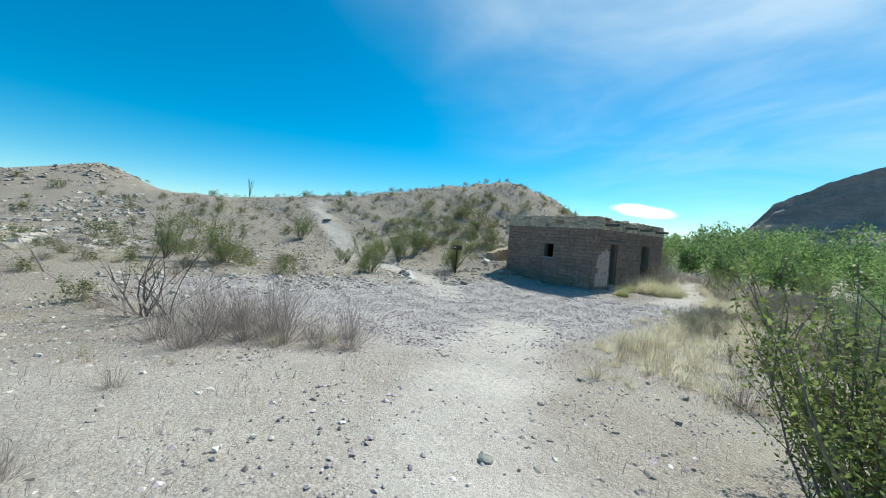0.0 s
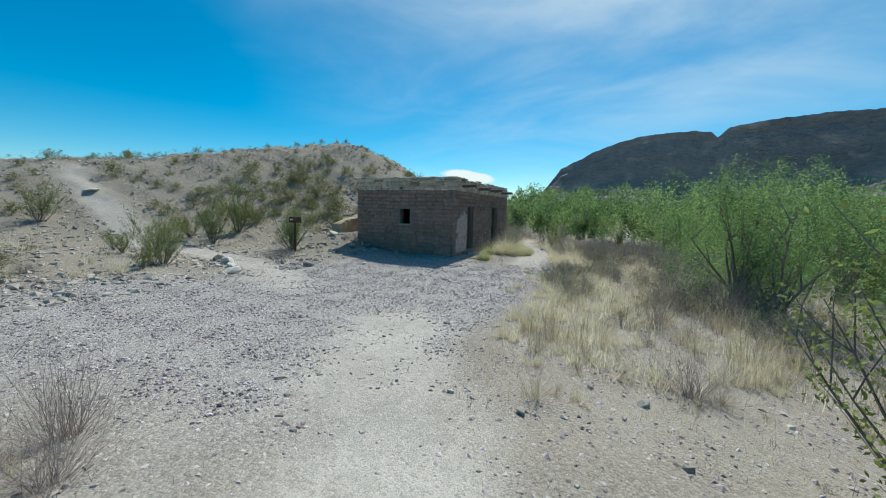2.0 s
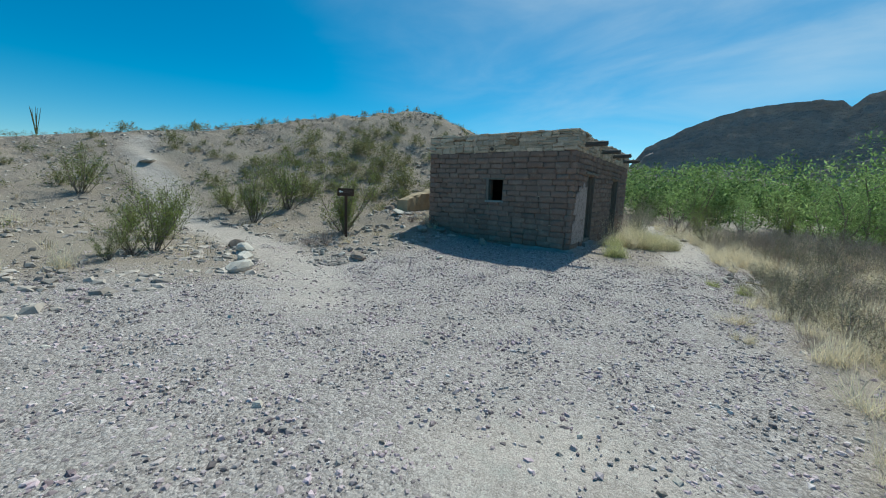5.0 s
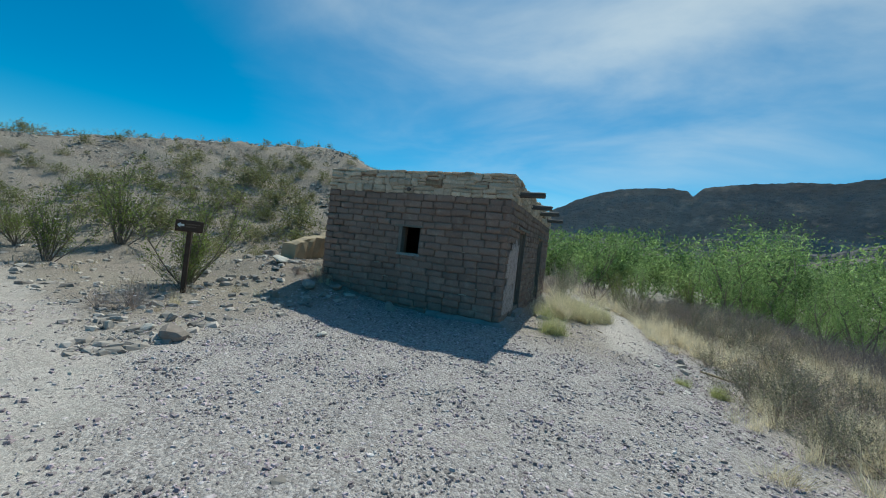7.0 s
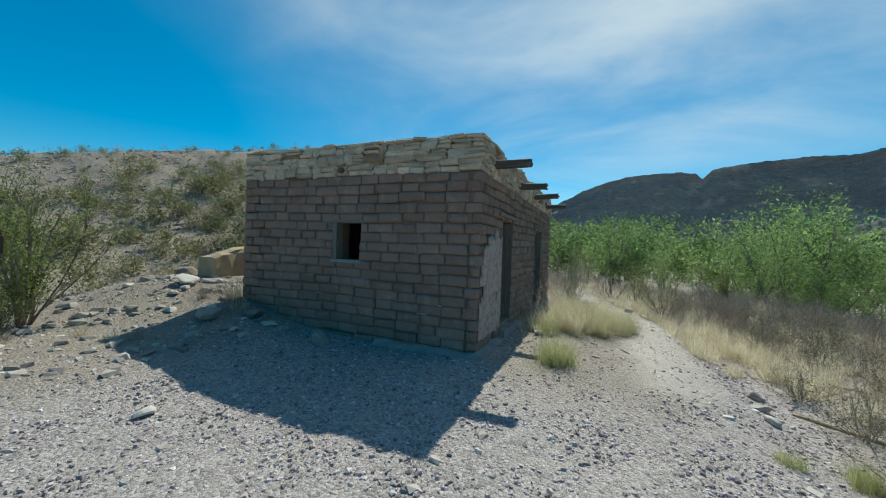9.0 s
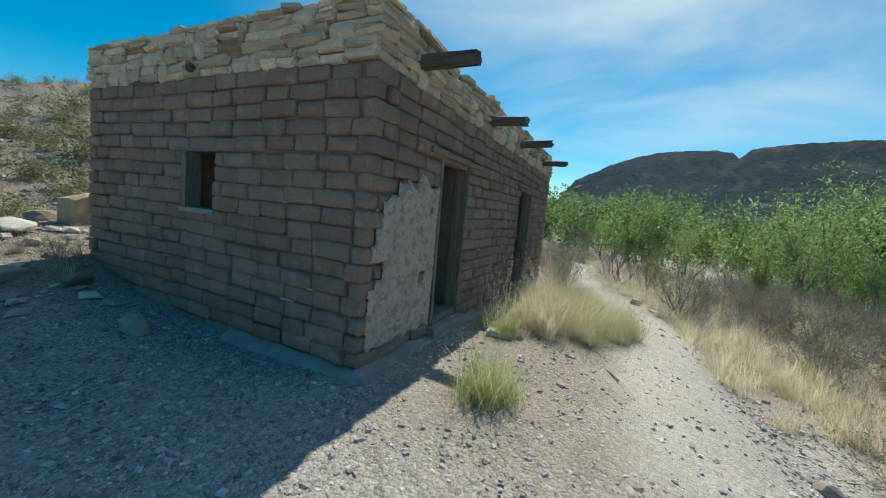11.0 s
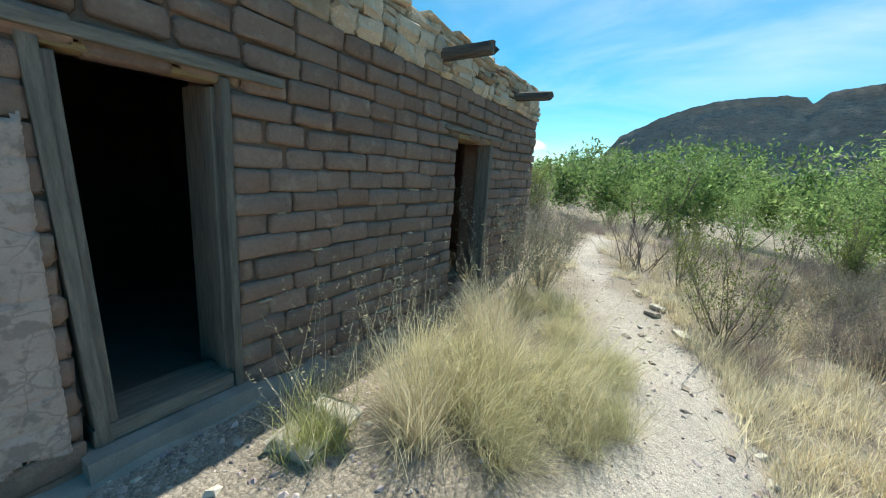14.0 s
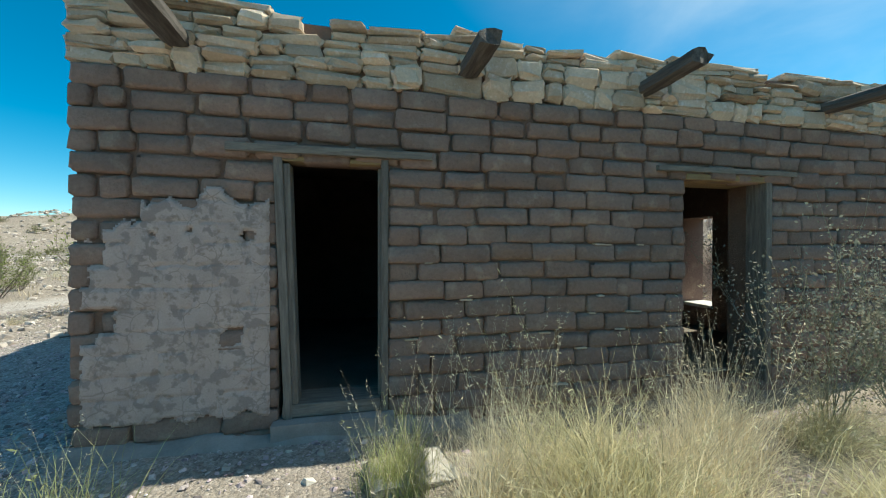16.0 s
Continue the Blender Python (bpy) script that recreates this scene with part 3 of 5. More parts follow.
for size in (0.12, 0.20, 0.30, 0.42, 0.55):
    STONES[size] = [mesh_of("stone", b.v, b.f, RUSTSTONE if (size == 0.42 and k == 3) else LIMESTONE) for k, b in
                    enumerate(rounded_block(size, 0.30, 0.10, 0.027, 0.017, brick_rng, 0.007) for _ in range(7))]


def wall_core(name, length, z0, z1, holes, place, thick, mat, label):
    """A mud wall of that thickness with openings cut through it; u runs along it, v into it."""
    us = sorted({0.0, length, *[h[0] for h in holes], *[h[1] for h in holes]})
    zs = sorted({z0, z1, *[h[2] for h in holes], *[h[3] for h in holes]})

    def solid(i, k):
        if not (0 <= i < len(us) - 1 and 0 <= k < len(zs) - 1):
            return False
        u, z = (us[i] + us[i + 1]) / 2, (zs[k] + zs[k + 1]) / 2
        return not any(h[0] < u < h[1] and h[2] < z < h[3] for h in holes)
    s = Soup()

    def face(*c):
        n = len(s.v)
        s.v.extend(place(*p) for p in c)
        s.f.append(tuple(range(n, n + 4)))
    for i in range(len(us) - 1):
        for k in range(len(zs) - 1):
            if not solid(i, k):
                continue
            a, b, c, d = us[i], us[i + 1], zs[k], zs[k + 1]
            face((a, 0, c), (b, 0, c), (b, 0, d), (a, 0, d))
            face((a, thick, c), (a, thick, d), (b, thick, d), (b, thick, c))
            if not solid(i - 1, k):
                face((a, 0, c), (a, 0, d), (a, thick, d), (a, thick, c))
            if not solid(i + 1, k):
                face((b, 0, c), (b, thick, c), (b, thick, d), (b, 0, d))
            if not solid(i, k - 1):
                face((a, 0, c), (a, thick, c), (b, thick, c), (b, 0, c))
            if not solid(i, k + 1):
                face((a, 0, d), (b, 0, d), (b, thick, d), (a, thick, d))
    return part(name, s.mesh(name, mat), hut, label)


IN = 0.036   # depth of the joints behind the faces of the bricks
DOORS = [(1.27, 2.05, 0.06, 2.06), (4.77, 5.76, 0.06, 2.08)]
WINDOW = [(1.98, 2.50, 1.22, 1.86)]
END_WINDOW = [(1.95, 2.5, 0.45, 1.88)]
wall_a = wall_core("wall", L - 2 * IN, -0.4, TOP, [(a - IN, b - IN, c, d) for a, b, c, d in DOORS], lambda u, v, z: (u + IN, v + IN, z), 0.40, MORTAR,
                   "brown adobe brick wall with two doorways")
wall_b = wall_core("wall", W - 0.90, -0.4, TOP, [(a - 0.45, b - 0.45, c, d) for a, b, c, d in WINDOW], lambda u, v, z: (v + IN, u + 0.45, z), 0.40, MORTAR,
                   "brown adobe brick wall with one small window")
# rear wall: the dimness of the room is painted into its colour
wall_core("wall", L - 0.1, -0.4, TOP, [], lambda u, v, z: (u + 0.05, W - 0.42 + v, z), 0.42, ROOMSHADE, "plain rear adobe wall")
wall_core("wall", W - 0.90, -0.4, TOP, [(a - 0.45, b - 0.45, c, d) for a, b, c, d in END_WINDOW], lambda u, v, z: (L - 0.42 + v, u + 0.45, z), 0.42, ADOBE, "adobe end wall with an open window")


def lay_bricks(parent, length, holes, place, turn_z, z_lo, low_at, corner, rng, wear=0.0):
    """Courses of adobes with open joints, bonded at the corner."""
    z, course = TOP - PITCH, 0
    while z > z_lo - PITCH:
        start = 0.0 if (course + corner) % 2 == 0 else 0.165
        spans, cur = [], start
        mid = z + PITCH / 2
        for a, b, c, d in sorted(holes):
            if c - 0.02 < mid < d + 0.0:
                spans.append((cur, a))
                cur = b
        spans.append((cur, length))
        for a, b in spans:
            n = max(1, round((b - a) / 0.365))
            cuts = [a + (b - a) * k / n for k in range(n + 1)]
            if n > 1:
                step = (b - a) / n
                cuts = [a] + [a + step * (k + 0.5 * (course % 2) + rng.uniform(-0.17, 0.17)) for k in range(1 - (course % 2), n)] + [b]
            for p, q in zip(cuts, cuts[1:]):
                worn = z < 1.55 + 0.2 * math.sin(p * 2.1) and rng.random() < 0.75 or rng.random() < 0.18 + wear
                size = q - p - (0.009 if worn else JOINT)
                if size < 0.05:
                    continue
                if z + PITCH < low_at((p + q) / 2):
                    continue
                key = min(BRICKS, key=lambda s: abs(s - size))
                m = place((p + q) / 2, 0.07 + rng.uniform(-0.012, 0.014), z + PITCH / 2 + 0.012 * math.sin(1.7 * p + 0.3 * course) + rng.uniform(-0.009, 0.009))
                ob = part("brick", rng.choice(BRICKS[key]), parent)
                ob.matrix_basis = Matrix.Translation(m) @ pose(0, 0, 0, rng.uniform(-2.0, 2.0), rng.uniform(-1.2, 1.2), turn_z + rng.uniform(-1.2, 1.2) + 180 * rng.randint(0, 1)) @ Matrix.Diagonal((size / key, 1, rng.uniform(1.02, 1.09) if worn else rng.uniform(0.90, 0.99), 1))
        z -= PITCH
        course += 1


def lay_stones(parent, length, place, turn_z, base, tops, rng, corner):
    """Rubble of flat stones: tall blocks here and there, elsewhere thin ones stacked two or three deep."""
    def stone(u, size, z, h):
        key = min(STONES, key=lambda s: abs(s - size))
        ob = part("stone", rng.choice(STONES[key]), parent)
        ob.matrix_basis = Matrix.Translation(place(u + size / 2, 0.14 + rng.uniform(-0.024, 0.026), z + h / 2)) @ pose(0, 0, 0, rng.uniform(-4, 4), rng.uniform(-4.0, 4.0), turn_z + rng.uniform(-5, 5) + 180 * rng.randint(0, 1)) @ Matrix.Diagonal(((size - 0.012) / key, 1, (h - 0.006) / 0.10 * rng.uniform(0.93, 1.05), 1))
    z = base
    for row, band in enumerate((0.175, 0.165, 0.12, 0.06)):
        u = 0.0 if (row + corner) % 2 else 0.24
        while u < length - 0.03:
            w = rng.uniform(0.16, 0.52) if row < 3 else rng.uniform(0.25, 0.6)
            if length - u - w < 0.12:
                w = length - u
            pick = rng.random()
            deep = 1 if band < 0.1 or (pick < 0.42 and w < 0.5) else (2 if pick < 0.9 or band < 0.15 else 3)
            cuts = [0.0] + sorted(k / deep + rng.uniform(-0.09, 0.09) for k in range(1, deep)) + [1.0]
            for lo, hi in zip(cuts, cuts[1:]):
                zz, hh = z + band * lo, band * (hi - lo)
                if zz + hh * 0.6 > tops(u + w / 2):
                    continue
                if w > 0.34 and rng.random() < 0.6:
                    k = w * rng.uniform(0.3, 0.7)
                    stone(u, k, zz, hh)
                    stone(u + k, w - k, zz, hh)
                else:
                    stone(u, w, zz, hh)
            u += w
        z += band


core = Soup()
for lo, hi in (((0.05, 0.05, TOP), (L - 0.05, 0.27, 3.04)), ((0.05, 0.27, TOP), (0.27, W - 0.05, 3.06)), ((0.27, W - 0.27, TOP), (L - 0.05, W - 0.05, 2.98)), ((L - 0.27, 0.27, TOP), (L - 0.05, W - 0.27, 2.98))):
    core.box(lo, hi)
parapet = part("parapet", core.mesh("parapet", MORTAR), hut, "parapet of rough pale limestone slabs")
roof = Soup()
roof.box((0.28, 0.28, TOP + 0.02), (L - 0.28, W - 0.28, TOP + 0.16))
part("roof", roof.mesh("roof", DIRT), hut, "flat earthen roof behind the parapet")
inner = Soup()
inner.box((0.40, 0.40, -0.1), (L - 0.40, W - 0.40, 0.10))
part("floor", inner.mesh("floor", DIRT), hut, "bare dirt floor")
# partition painted dark so the doorways read as unlit
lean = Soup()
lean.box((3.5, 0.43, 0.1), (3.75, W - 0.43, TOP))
part("partition", lean.mesh("partition", ROOMSHADE), hut, "inner adobe partition wall with the room's shade in its colour")


def worn_board(lo, hi, mat, name, label="", parent=None, skew=0.004, seed=1):
    rng = random.Random(seed)
    c = [(a + b) / 2 for a, b in zip(lo, hi)]
    s = rounded_block(*[b - a for a, b in zip(lo, hi)], 0.006, skew * 0.5, rng)
    me = mesh_of(name, s.v, s.f, mat)
    return part(name, me, parent or hut, label, Matrix.Translation(c))


# first doorway: grey frame, bare wood inside the head, threshold, long lintel board
d1 = part("door_frame", None, hut, "weathered grey wooden door frame, door missing")
worn_board((1.245, -0.004, 0.14), (1.305, 0.12, 2.055), WOOD, "jamb", "", d1, seed=2).matrix_basis @= pose(0.03, 0, 0, 0, -2.2, 0)
worn_board((1.31, 0.02, 0.2), (1.36, 0.16, 2.0), WOOD, "jamb", "", d1, seed=3).matrix_basis @= pose(0.02, 0, 0, 0, -1.9, 0)
worn_board((2.005, -0.012, 0.14), (2.058, 0.06, 2.055), WOOD, "jamb", "", d1, seed=4)
worn_board((1.985, 0.064, 0.2), (2.05, 0.16, 2.0), WOOD, "jamb", "", d1, seed=5)
worn_board((2.012, 0.164, 0.12), (2.056, 0.44, 2.02), WOOD, "jamb", "", d1, seed=31)
worn_board((1.28, 0.01, 2.015), (2.0, 0.13, 2.05), GOLDWOOD, "head", "bare yellowish wood door head", d1, seed=6)
worn_board((1.30, 0.0, 0.15), (2.0, 0.30, 0.245), WOODH, "threshold", "", d1, seed=7)
worn_board((0.94, -0.045, 2.062), (2.39, 0.10, 2.118), WOODH, "lintel", "thin grey lintel board", d1, seed=8)
worn_board((1.24, -0.10, -0.15), (2.10, 0.40, 0.145), CEMENT, "door_step", "rough cement step under the threshold", seed=30)
# second doorway
d2 = part("door_frame", None, hut, "weathered grey wooden doorway frame")
worn_board((5.70, -0.004, 0.06), (5.77, 0.20, 2.07), WOOD, "jamb", "", d2, seed=9)
worn_board((4.78, 0.0, 2.02), (5.70, 0.40, 2.075), GOLDWOOD, "head", "bare yellowish wood door head", d2, seed=10)
worn_board((4.45, -0.03, 2.085), (6.05, 0.10, 2.135), WOODH, "lintel", "thin grey lintel board", d2, seed=12)
# window
wf = part("window_frame", None, hut, "small grey wooden window frame without glass")
worn_board((-0.01, 2.42, 1.25), (0.16, 2.50, 1.85), WOOD, "jamb", "", wf, seed=13)
worn_board((0.10, 1.985, 1.25), (0.24, 2.03, 1.85), WOOD, "jamb", "", wf, seed=14)
worn_board((-0.018, 1.94, 1.205), (0.30, 2.52, 1.255), SILL, "window_sill", "faded green painted sill", wf, seed=15)
worn_board((-0.012, 1.90, 1.85), (0.30, 2.62, 1.895), WOODH, "lintel", "", wf, seed=16)
worn_board((L - 0.45, 1.93, 0.42), (L + 0.02, 2.52, 0.47), WHITE, "window_sill", "pale sill of the end window", seed=17)


def roof_beam(x, length, w, h, seed):
    """A split, rotted beam end that sticks out of the parapet."""
    rng = random.Random(seed)
    s, n, k = Soup(), 9, 10
    for i in range(n):
        y = 0.4 - (0.4 + length) * i / (n - 1)
        for j in range(k):
            a = 2 * math.pi * j / k
            r = 1 + 0.10 * noise.noise(Vector((j * 1.7, y * 0.8, seed))) + 0.05 * rng.uniform(-1, 1)
            sq = 1 / max(abs(math.cos(a)), abs(math.sin(a))) ** 0.55
            end = rng.uniform(-0.045, 0.015) if i == n - 1 else 0
            s.v.append((math.cos(a) * w / 2 * r * sq, y + end, math.sin(a) * h / 2 * r * sq))
    for i in range(n - 1):
        for j in range(k):
            q = i * k
            s.f.append((q + j, q + (j + 1) % k, q + k + (j + 1) % k, q + k + j))
    s.f.append(tuple(range((n - 1) * k, n * k)))
    part("roof_beam", s.mesh("roof_beam", BEAM), hut, "dark weathered projecting roof beam", pose(x, 0, 2.80, rng.uniform(-2, 2), 0, rng.uniform(-3, 3)))


for i, (x, reach) in enumerate(((0.64, 0.52), (2.70, 0.50), (4.33, 0.55), (6.46, 0.52))):
    roof_beam(x, reach, 0.16, 0.125, 20 + i)


spout = Soup()
spout.tube([(0.20, 2.36, 2.70), (0.05, 2.36, 2.695), (-0.05, 2.36, 2.69)], [0.05, 0.05, 0.048], 8)
part("drain_spout", spout.mesh("drain_spout", BEAM), hut, "dark wooden roof drain stub")


def plaster_patch():
    """A coat of pale plaster flaking off the bricks between the corner and the door."""
    step, nu, nz = 0.0145, 83, 118
    rng = random.Random(5)
    keep, s, ids = {}, Soup(), {}
    for i in range(nu):
        for k in range(nz):
            u, z = 0.03 + i * step, 0.10 + k * step
            p = Vector((u * 5, z * 5, 1.7))
            e = 0.5 * noise.noise(p * 1.3) + 0.42 * noise.noise(p * 2.1)
            upper = 1.70 + 0.11 * noise.noise(Vector((u * 6.5, 4.1, 0))) + 0.05 * noise.noise(Vector((u * 21, 1.1, 0))) + 0.10 * math.exp(-((u - 0.87) / 0.1) ** 2) - 0.15 * (u < 0.42) - 0.14 * (u < 0.2)
            row = int((2.6 - z) / PITCH)
            left = 0.07 + 0.26 * ((row * 5) % 7 / 7) ** 2 * (z > 0.75) + 0.025 * noise.noise(Vector((z * 22, 2, 0)))
            low = 0.20 + 0.05 * noise.noise(Vector((u * 8, 7, 0)))
            keep[i, k] = z < upper and u > left and z > low and u < 1.215 and e > -0.60 + 0.22 * (row % 5 == 2)
    for (i, k), on in keep.items():
        if not on:
            continue
        q = []
        for a, b in ((i, k), (i + 1, k), (i + 1, k + 1), (i, k + 1)):
            if (a, b) not in ids:
                u, z = 0.03 + a * step, 0.10 + b * step
                rim = sum(not keep.get(c, False) for c in ((a, b), (a - 1, b), (a, b - 1), (a - 1, b - 1)))
                out = 0.026 + 0.004 * noise.noise(Vector((u * 7, z * 7, 9))) - 0.018 * (rim > 0)
                joint = abs(((2.6 - z) / PITCH + 0.06 * noise.noise(Vector((u * 6, z * 6, 3))) + 0.5) % 1 - 0.5)
                course = int((2.6 - z) / PITCH)
                upright = abs(((u + 0.21 * (course % 2)) / 0.365 + 0.07 * noise.noise(Vector((course * 3.3, z * 9, 1))) + 0.5) % 1 - 0.5)
                out -= 0.011 * (joint < 0.06) * (noise.noise(Vector((u * 4, z * 4, 6))) > -0.1) + 0.010 * (upright < 0.022) + 0.005 * (abs(noise.noise(Vector((u * 5 + 3, z * 5, 4.4)))) < 0.02)
                ids[a, b] = len(s.v)
                s.v.append((u + rng.uniform(-0.003, 0.003), -out, z + rng.uniform(-0.003, 0.003)))
            q.append(ids[a, b])
        s.f.append(tuple(q))
    part("plaster", s.mesh("plaster", PLASTER, True), hut, "flaking pale lime plaster patch")


plaster_patch()


def footing():
    """A low cement skirt at the foot of the walls, uneven along its edge."""
    s, n = Soup(), 60
    line = [(-0.05, 1.6 - 1.65 * i / 14, 1) for i in range(14)] + [(-0.05 + 2.75 * i / (n - 1), -0.05, 0) for i in range(n)]
    for i, (x, y, side) in enumerate(line):
        j = 0.02 * noise.noise(Vector((x * 5, y * 5, 2)))
        h = 0.06 + 0.04 * noise.noise(Vector((x * 3, y * 3, 6)))
        ox, oy = (-0.06 - j, 0) if side else (0, -0.06 - j)
        s.v += [(x + ox * 1.25, y + oy * 1.25, -0.12), (x + ox, y + oy, h * 0.7), (x + (0.06 if side else 0), y + (0 if side else 0.06), h + 0.02)]
    for i in range(len(line) - 1):
        for k in range(2):
            s.f.append((3 * i + k, 3 * i + 3 + k, 3 * i + 4 + k, 3 * i + 1 + k))
    part("footing", s.mesh("footing", CEMENT, True), hut, "crumbling grey cement footing")


footing()


def low_wall():
    rng = random.Random(8)
    s = Soup()
    x0, x1, n = 0.22, 2.2, 12
    for i in range(n):
        x = x0 + (x1 - x0) * i / (n - 1)
        t = 1.20 + 0.30 * smooth(0, n - 1, i) + 0.06 * noise.noise(Vector((x * 3, 0, 0))) - (0.10 if i == 0 else 0)
        for y, z in ((5.68, 0.3), (5.66, 0.9), (5.68, t - 0.04), (5.74, t), (6.02, t + 0.01), (6.10, t - 0.05), (6.12, 0.4)):
            s.v.append((x + rng.uniform(-0.04, 0.04), y + rng.uniform(-0.04, 0.04), z + rng.uniform(-0.03, 0.03)))
    for i in range(n - 1):
        for k in range(6):
            q = i * 7 + k
            s.f.append((q, q + 7, q + 8, q + 1))
    s.f += [tuple(range(7)), tuple(range(7 * (n - 1), 7 * n))]
    tagged(new("low_wall", s.mesh("low_wall", material("tan_render", (0.48, 0.375, 0.25), (0.40, 0.31, 0.205), 0.95, 4.0, 50, 0.5, fine_mix=0.2))), "low tan rendered wall stub behind the house", "wall")


low_wall()


# ---- plants ----
def spread_dir(rng, tilt):
    a, b = rng.uniform(0, 2 * math.pi), math.radians(rng.uniform(*tilt))
    return Vector((math.cos(a) * math.sin(b), math.sin(a) * math.sin(b), math.cos(b)))


def limb(start, d, length, rng, steps=4, bend=0.25, lift=0.1):
    pts, p, d = [Vector(start)], Vector(start), Vector(d)
    for _ in range(steps):
        d = (d + Vector((rng.gauss(0, bend), rng.gauss(0, bend), rng.gauss(0, bend) + lift)) * 0.5).normalized()
        p = p + d * (length / steps)
        pts.append(p.copy())
    return pts


def bush(name, seed, height, stems, leaves, leaf, tilt, leaf_mat, stem_mat, label, category, low=0.35, thick=0.012, slim=0.45, forks=4, dome=0.0):
    """A many-stemmed desert shrub: bare forked stems below, small leaves along the upper twigs."""
    rng = random.Random(seed)
    wood, green, tips = Soup(), Soup(), []
    for _ in range(stems):
        d = spread_dir(rng, tilt)
        ln = height * rng.uniform(0.75, 1.1) / max(0.5, d.z ** 0.5)
        main = limb((rng.gauss(0, 0.03), rng.gauss(0, 0.03), -0.05), d, ln, rng, 5, 0.16, 0.06)
        wood.tube(main, [thick * (1 - 0.16 * i) for i in range(6)], 4)
        tips.append(main[2:])
        for _ in range(forks):
            k = rng.randint(1, 4)
            b = limb(main[k], (main[k + 1 if k < 5 else k] - main[k - 1]).normalized() + spread_dir(rng, (20, 100)) * 0.7, ln * rng.uniform(0.25, 0.5), rng, 3, 0.3, 0.15)
            wood.tube(b, [thick * 0.45, thick * 0.36, thick * 0.26, thick * 0.14], 3)
            tips.append(b)
    for _ in range(leaves):
        if rng.random() < dome:
            d = spread_dir(rng, (0, 125))
            r = height * rng.uniform(0.10, 0.54) ** 0.8 * 0.9 * (1 + 0.35 * noise.noise(d * 2.5 + Vector((seed, 0, 0))))
            green.leaf((d.x * r * 1.3, d.y * r * 1.3, max(0.04, height * 0.30 + d.z * r)), leaf, rng, slim)
            continue
        b = rng.choice(tips)
        k = rng.uniform(0.15, len(b) - 1.001)
        p = b[int(k)].lerp(b[int(k) + 1], k % 1)
        if p.z < low * height * rng.uniform(0.3, 1):
            continue
        green.leaf(p + Vector((rng.gauss(0, 0.035), rng.gauss(0, 0.035), rng.gauss(0, 0.035))) * height, leaf, rng, slim)
    root = tagged(new(name), label, category)
    part("branchwork", wood.mesh("branchwork", stem_mat), root)
    if green.f:
        part("foliage", green.mesh("foliage", leaf_mat), root)
    return root


def twig_bush(name, seed, height, n, mat, label, tilt=(5, 75), width=0.010, kinks=4):
    """A dry, leafless or feathery bush made of many thin forked twigs."""
    rng = random.Random(seed)
    s = Soup()
    for _ in range(n):
        d = spread_dir(rng, tilt)
        pts = limb((rng.gauss(0, 0.06) * height, rng.gauss(0, 0.06) * height, -0.03), d, height * rng.uniform(0.6, 1.15), rng, kinks, 0.26, 0.03)
        side = Vector((rng.gauss(0, 1), rng.gauss(0, 1), 0.1)).normalized()
        s.ribbon(pts, width, side)
        for _ in range(2 if kinks < 4 else 3):
            k = rng.randint(1, kinks - 1)
            b = limb(pts[k], (pts[k + 1] - pts[k]).normalized() + spread_dir(rng, (10, 110)) * 0.7, height * rng.uniform(0.18, 0.4), rng, 2, 0.3, 0.1)
            s.ribbon(b, width * 0.6, side)
    return tagged(new(name, s.mesh(name, mat)), label, "bush")


def grass(name, seed, height, n, mat, label, radius=0.12, wind=(0.35, -0.1), width=0.006, tilt=(3, 55), heads=0, segs=4, locks=7):
    """A tuft of long bending blades in ragged locks, blown a little to one side."""
    rng = random.Random(seed)
    s = Soup()
    blow = Vector((wind[0], wind[1], 0))
    sets = []
    for _ in range(locks):
        a, r = rng.uniform(0, 6.283), radius * 1.25 * math.sqrt(rng.random())
        sets.append((Vector((math.cos(a) * r, math.sin(a) * r, -0.03)), spread_dir(rng, (5, 60)), rng.uniform(0.55, 1.15), blow * rng.uniform(0.2, 1.5)))
    for i in range(n):
        root, way, tall, gust = rng.choice(sets)
        p = root + Vector((rng.gauss(0, 0.3), rng.gauss(0, 0.3), 0)) * radius
        d = (spread_dir(rng, tilt) * 0.55 + way * 0.6).normalized()
        ln, pts = height * rng.uniform(0.5, 1.1) * tall, []
        for k in range(segs):
            pts.append(p.copy())
            p = p + d * ln / (segs - 1)
            d = (d + gust * 0.22 + Vector((rng.gauss(0, 0.09), rng.gauss(0, 0.09), -0.10 - 0.24 * k * rng.random()))).normalized()
        s.ribbon(pts, width * rng.uniform(0.5, 1.4), Vector((rng.gauss(0, 1), rng.gauss(0, 1), 0)).normalized())
    for i in range(heads):
        d = (spread_dir(rng, (3, 32)) + blow * 0.4).normalized()
        ln = height * rng.uniform(1.0, 1.45)
        p = Vector((rng.gauss(0, radius * 0.6), rng.gauss(0, radius * 0.6), 0))
        pts = [p + d * ln * k / 4 + blow * 0.10 * ln * (k / 4) ** 2 for k in range(5)]
        s.ribbon(pts, width * 0.8, Vector((1, 0.3, 0)).normalized())
        for k in range(14):
            q = pts[2].lerp(pts[4], rng.random())
            s.leaf(q, 0.022, rng, 0.22)
    return tagged(new(name, s.mesh(name, mat)), label, "grass")


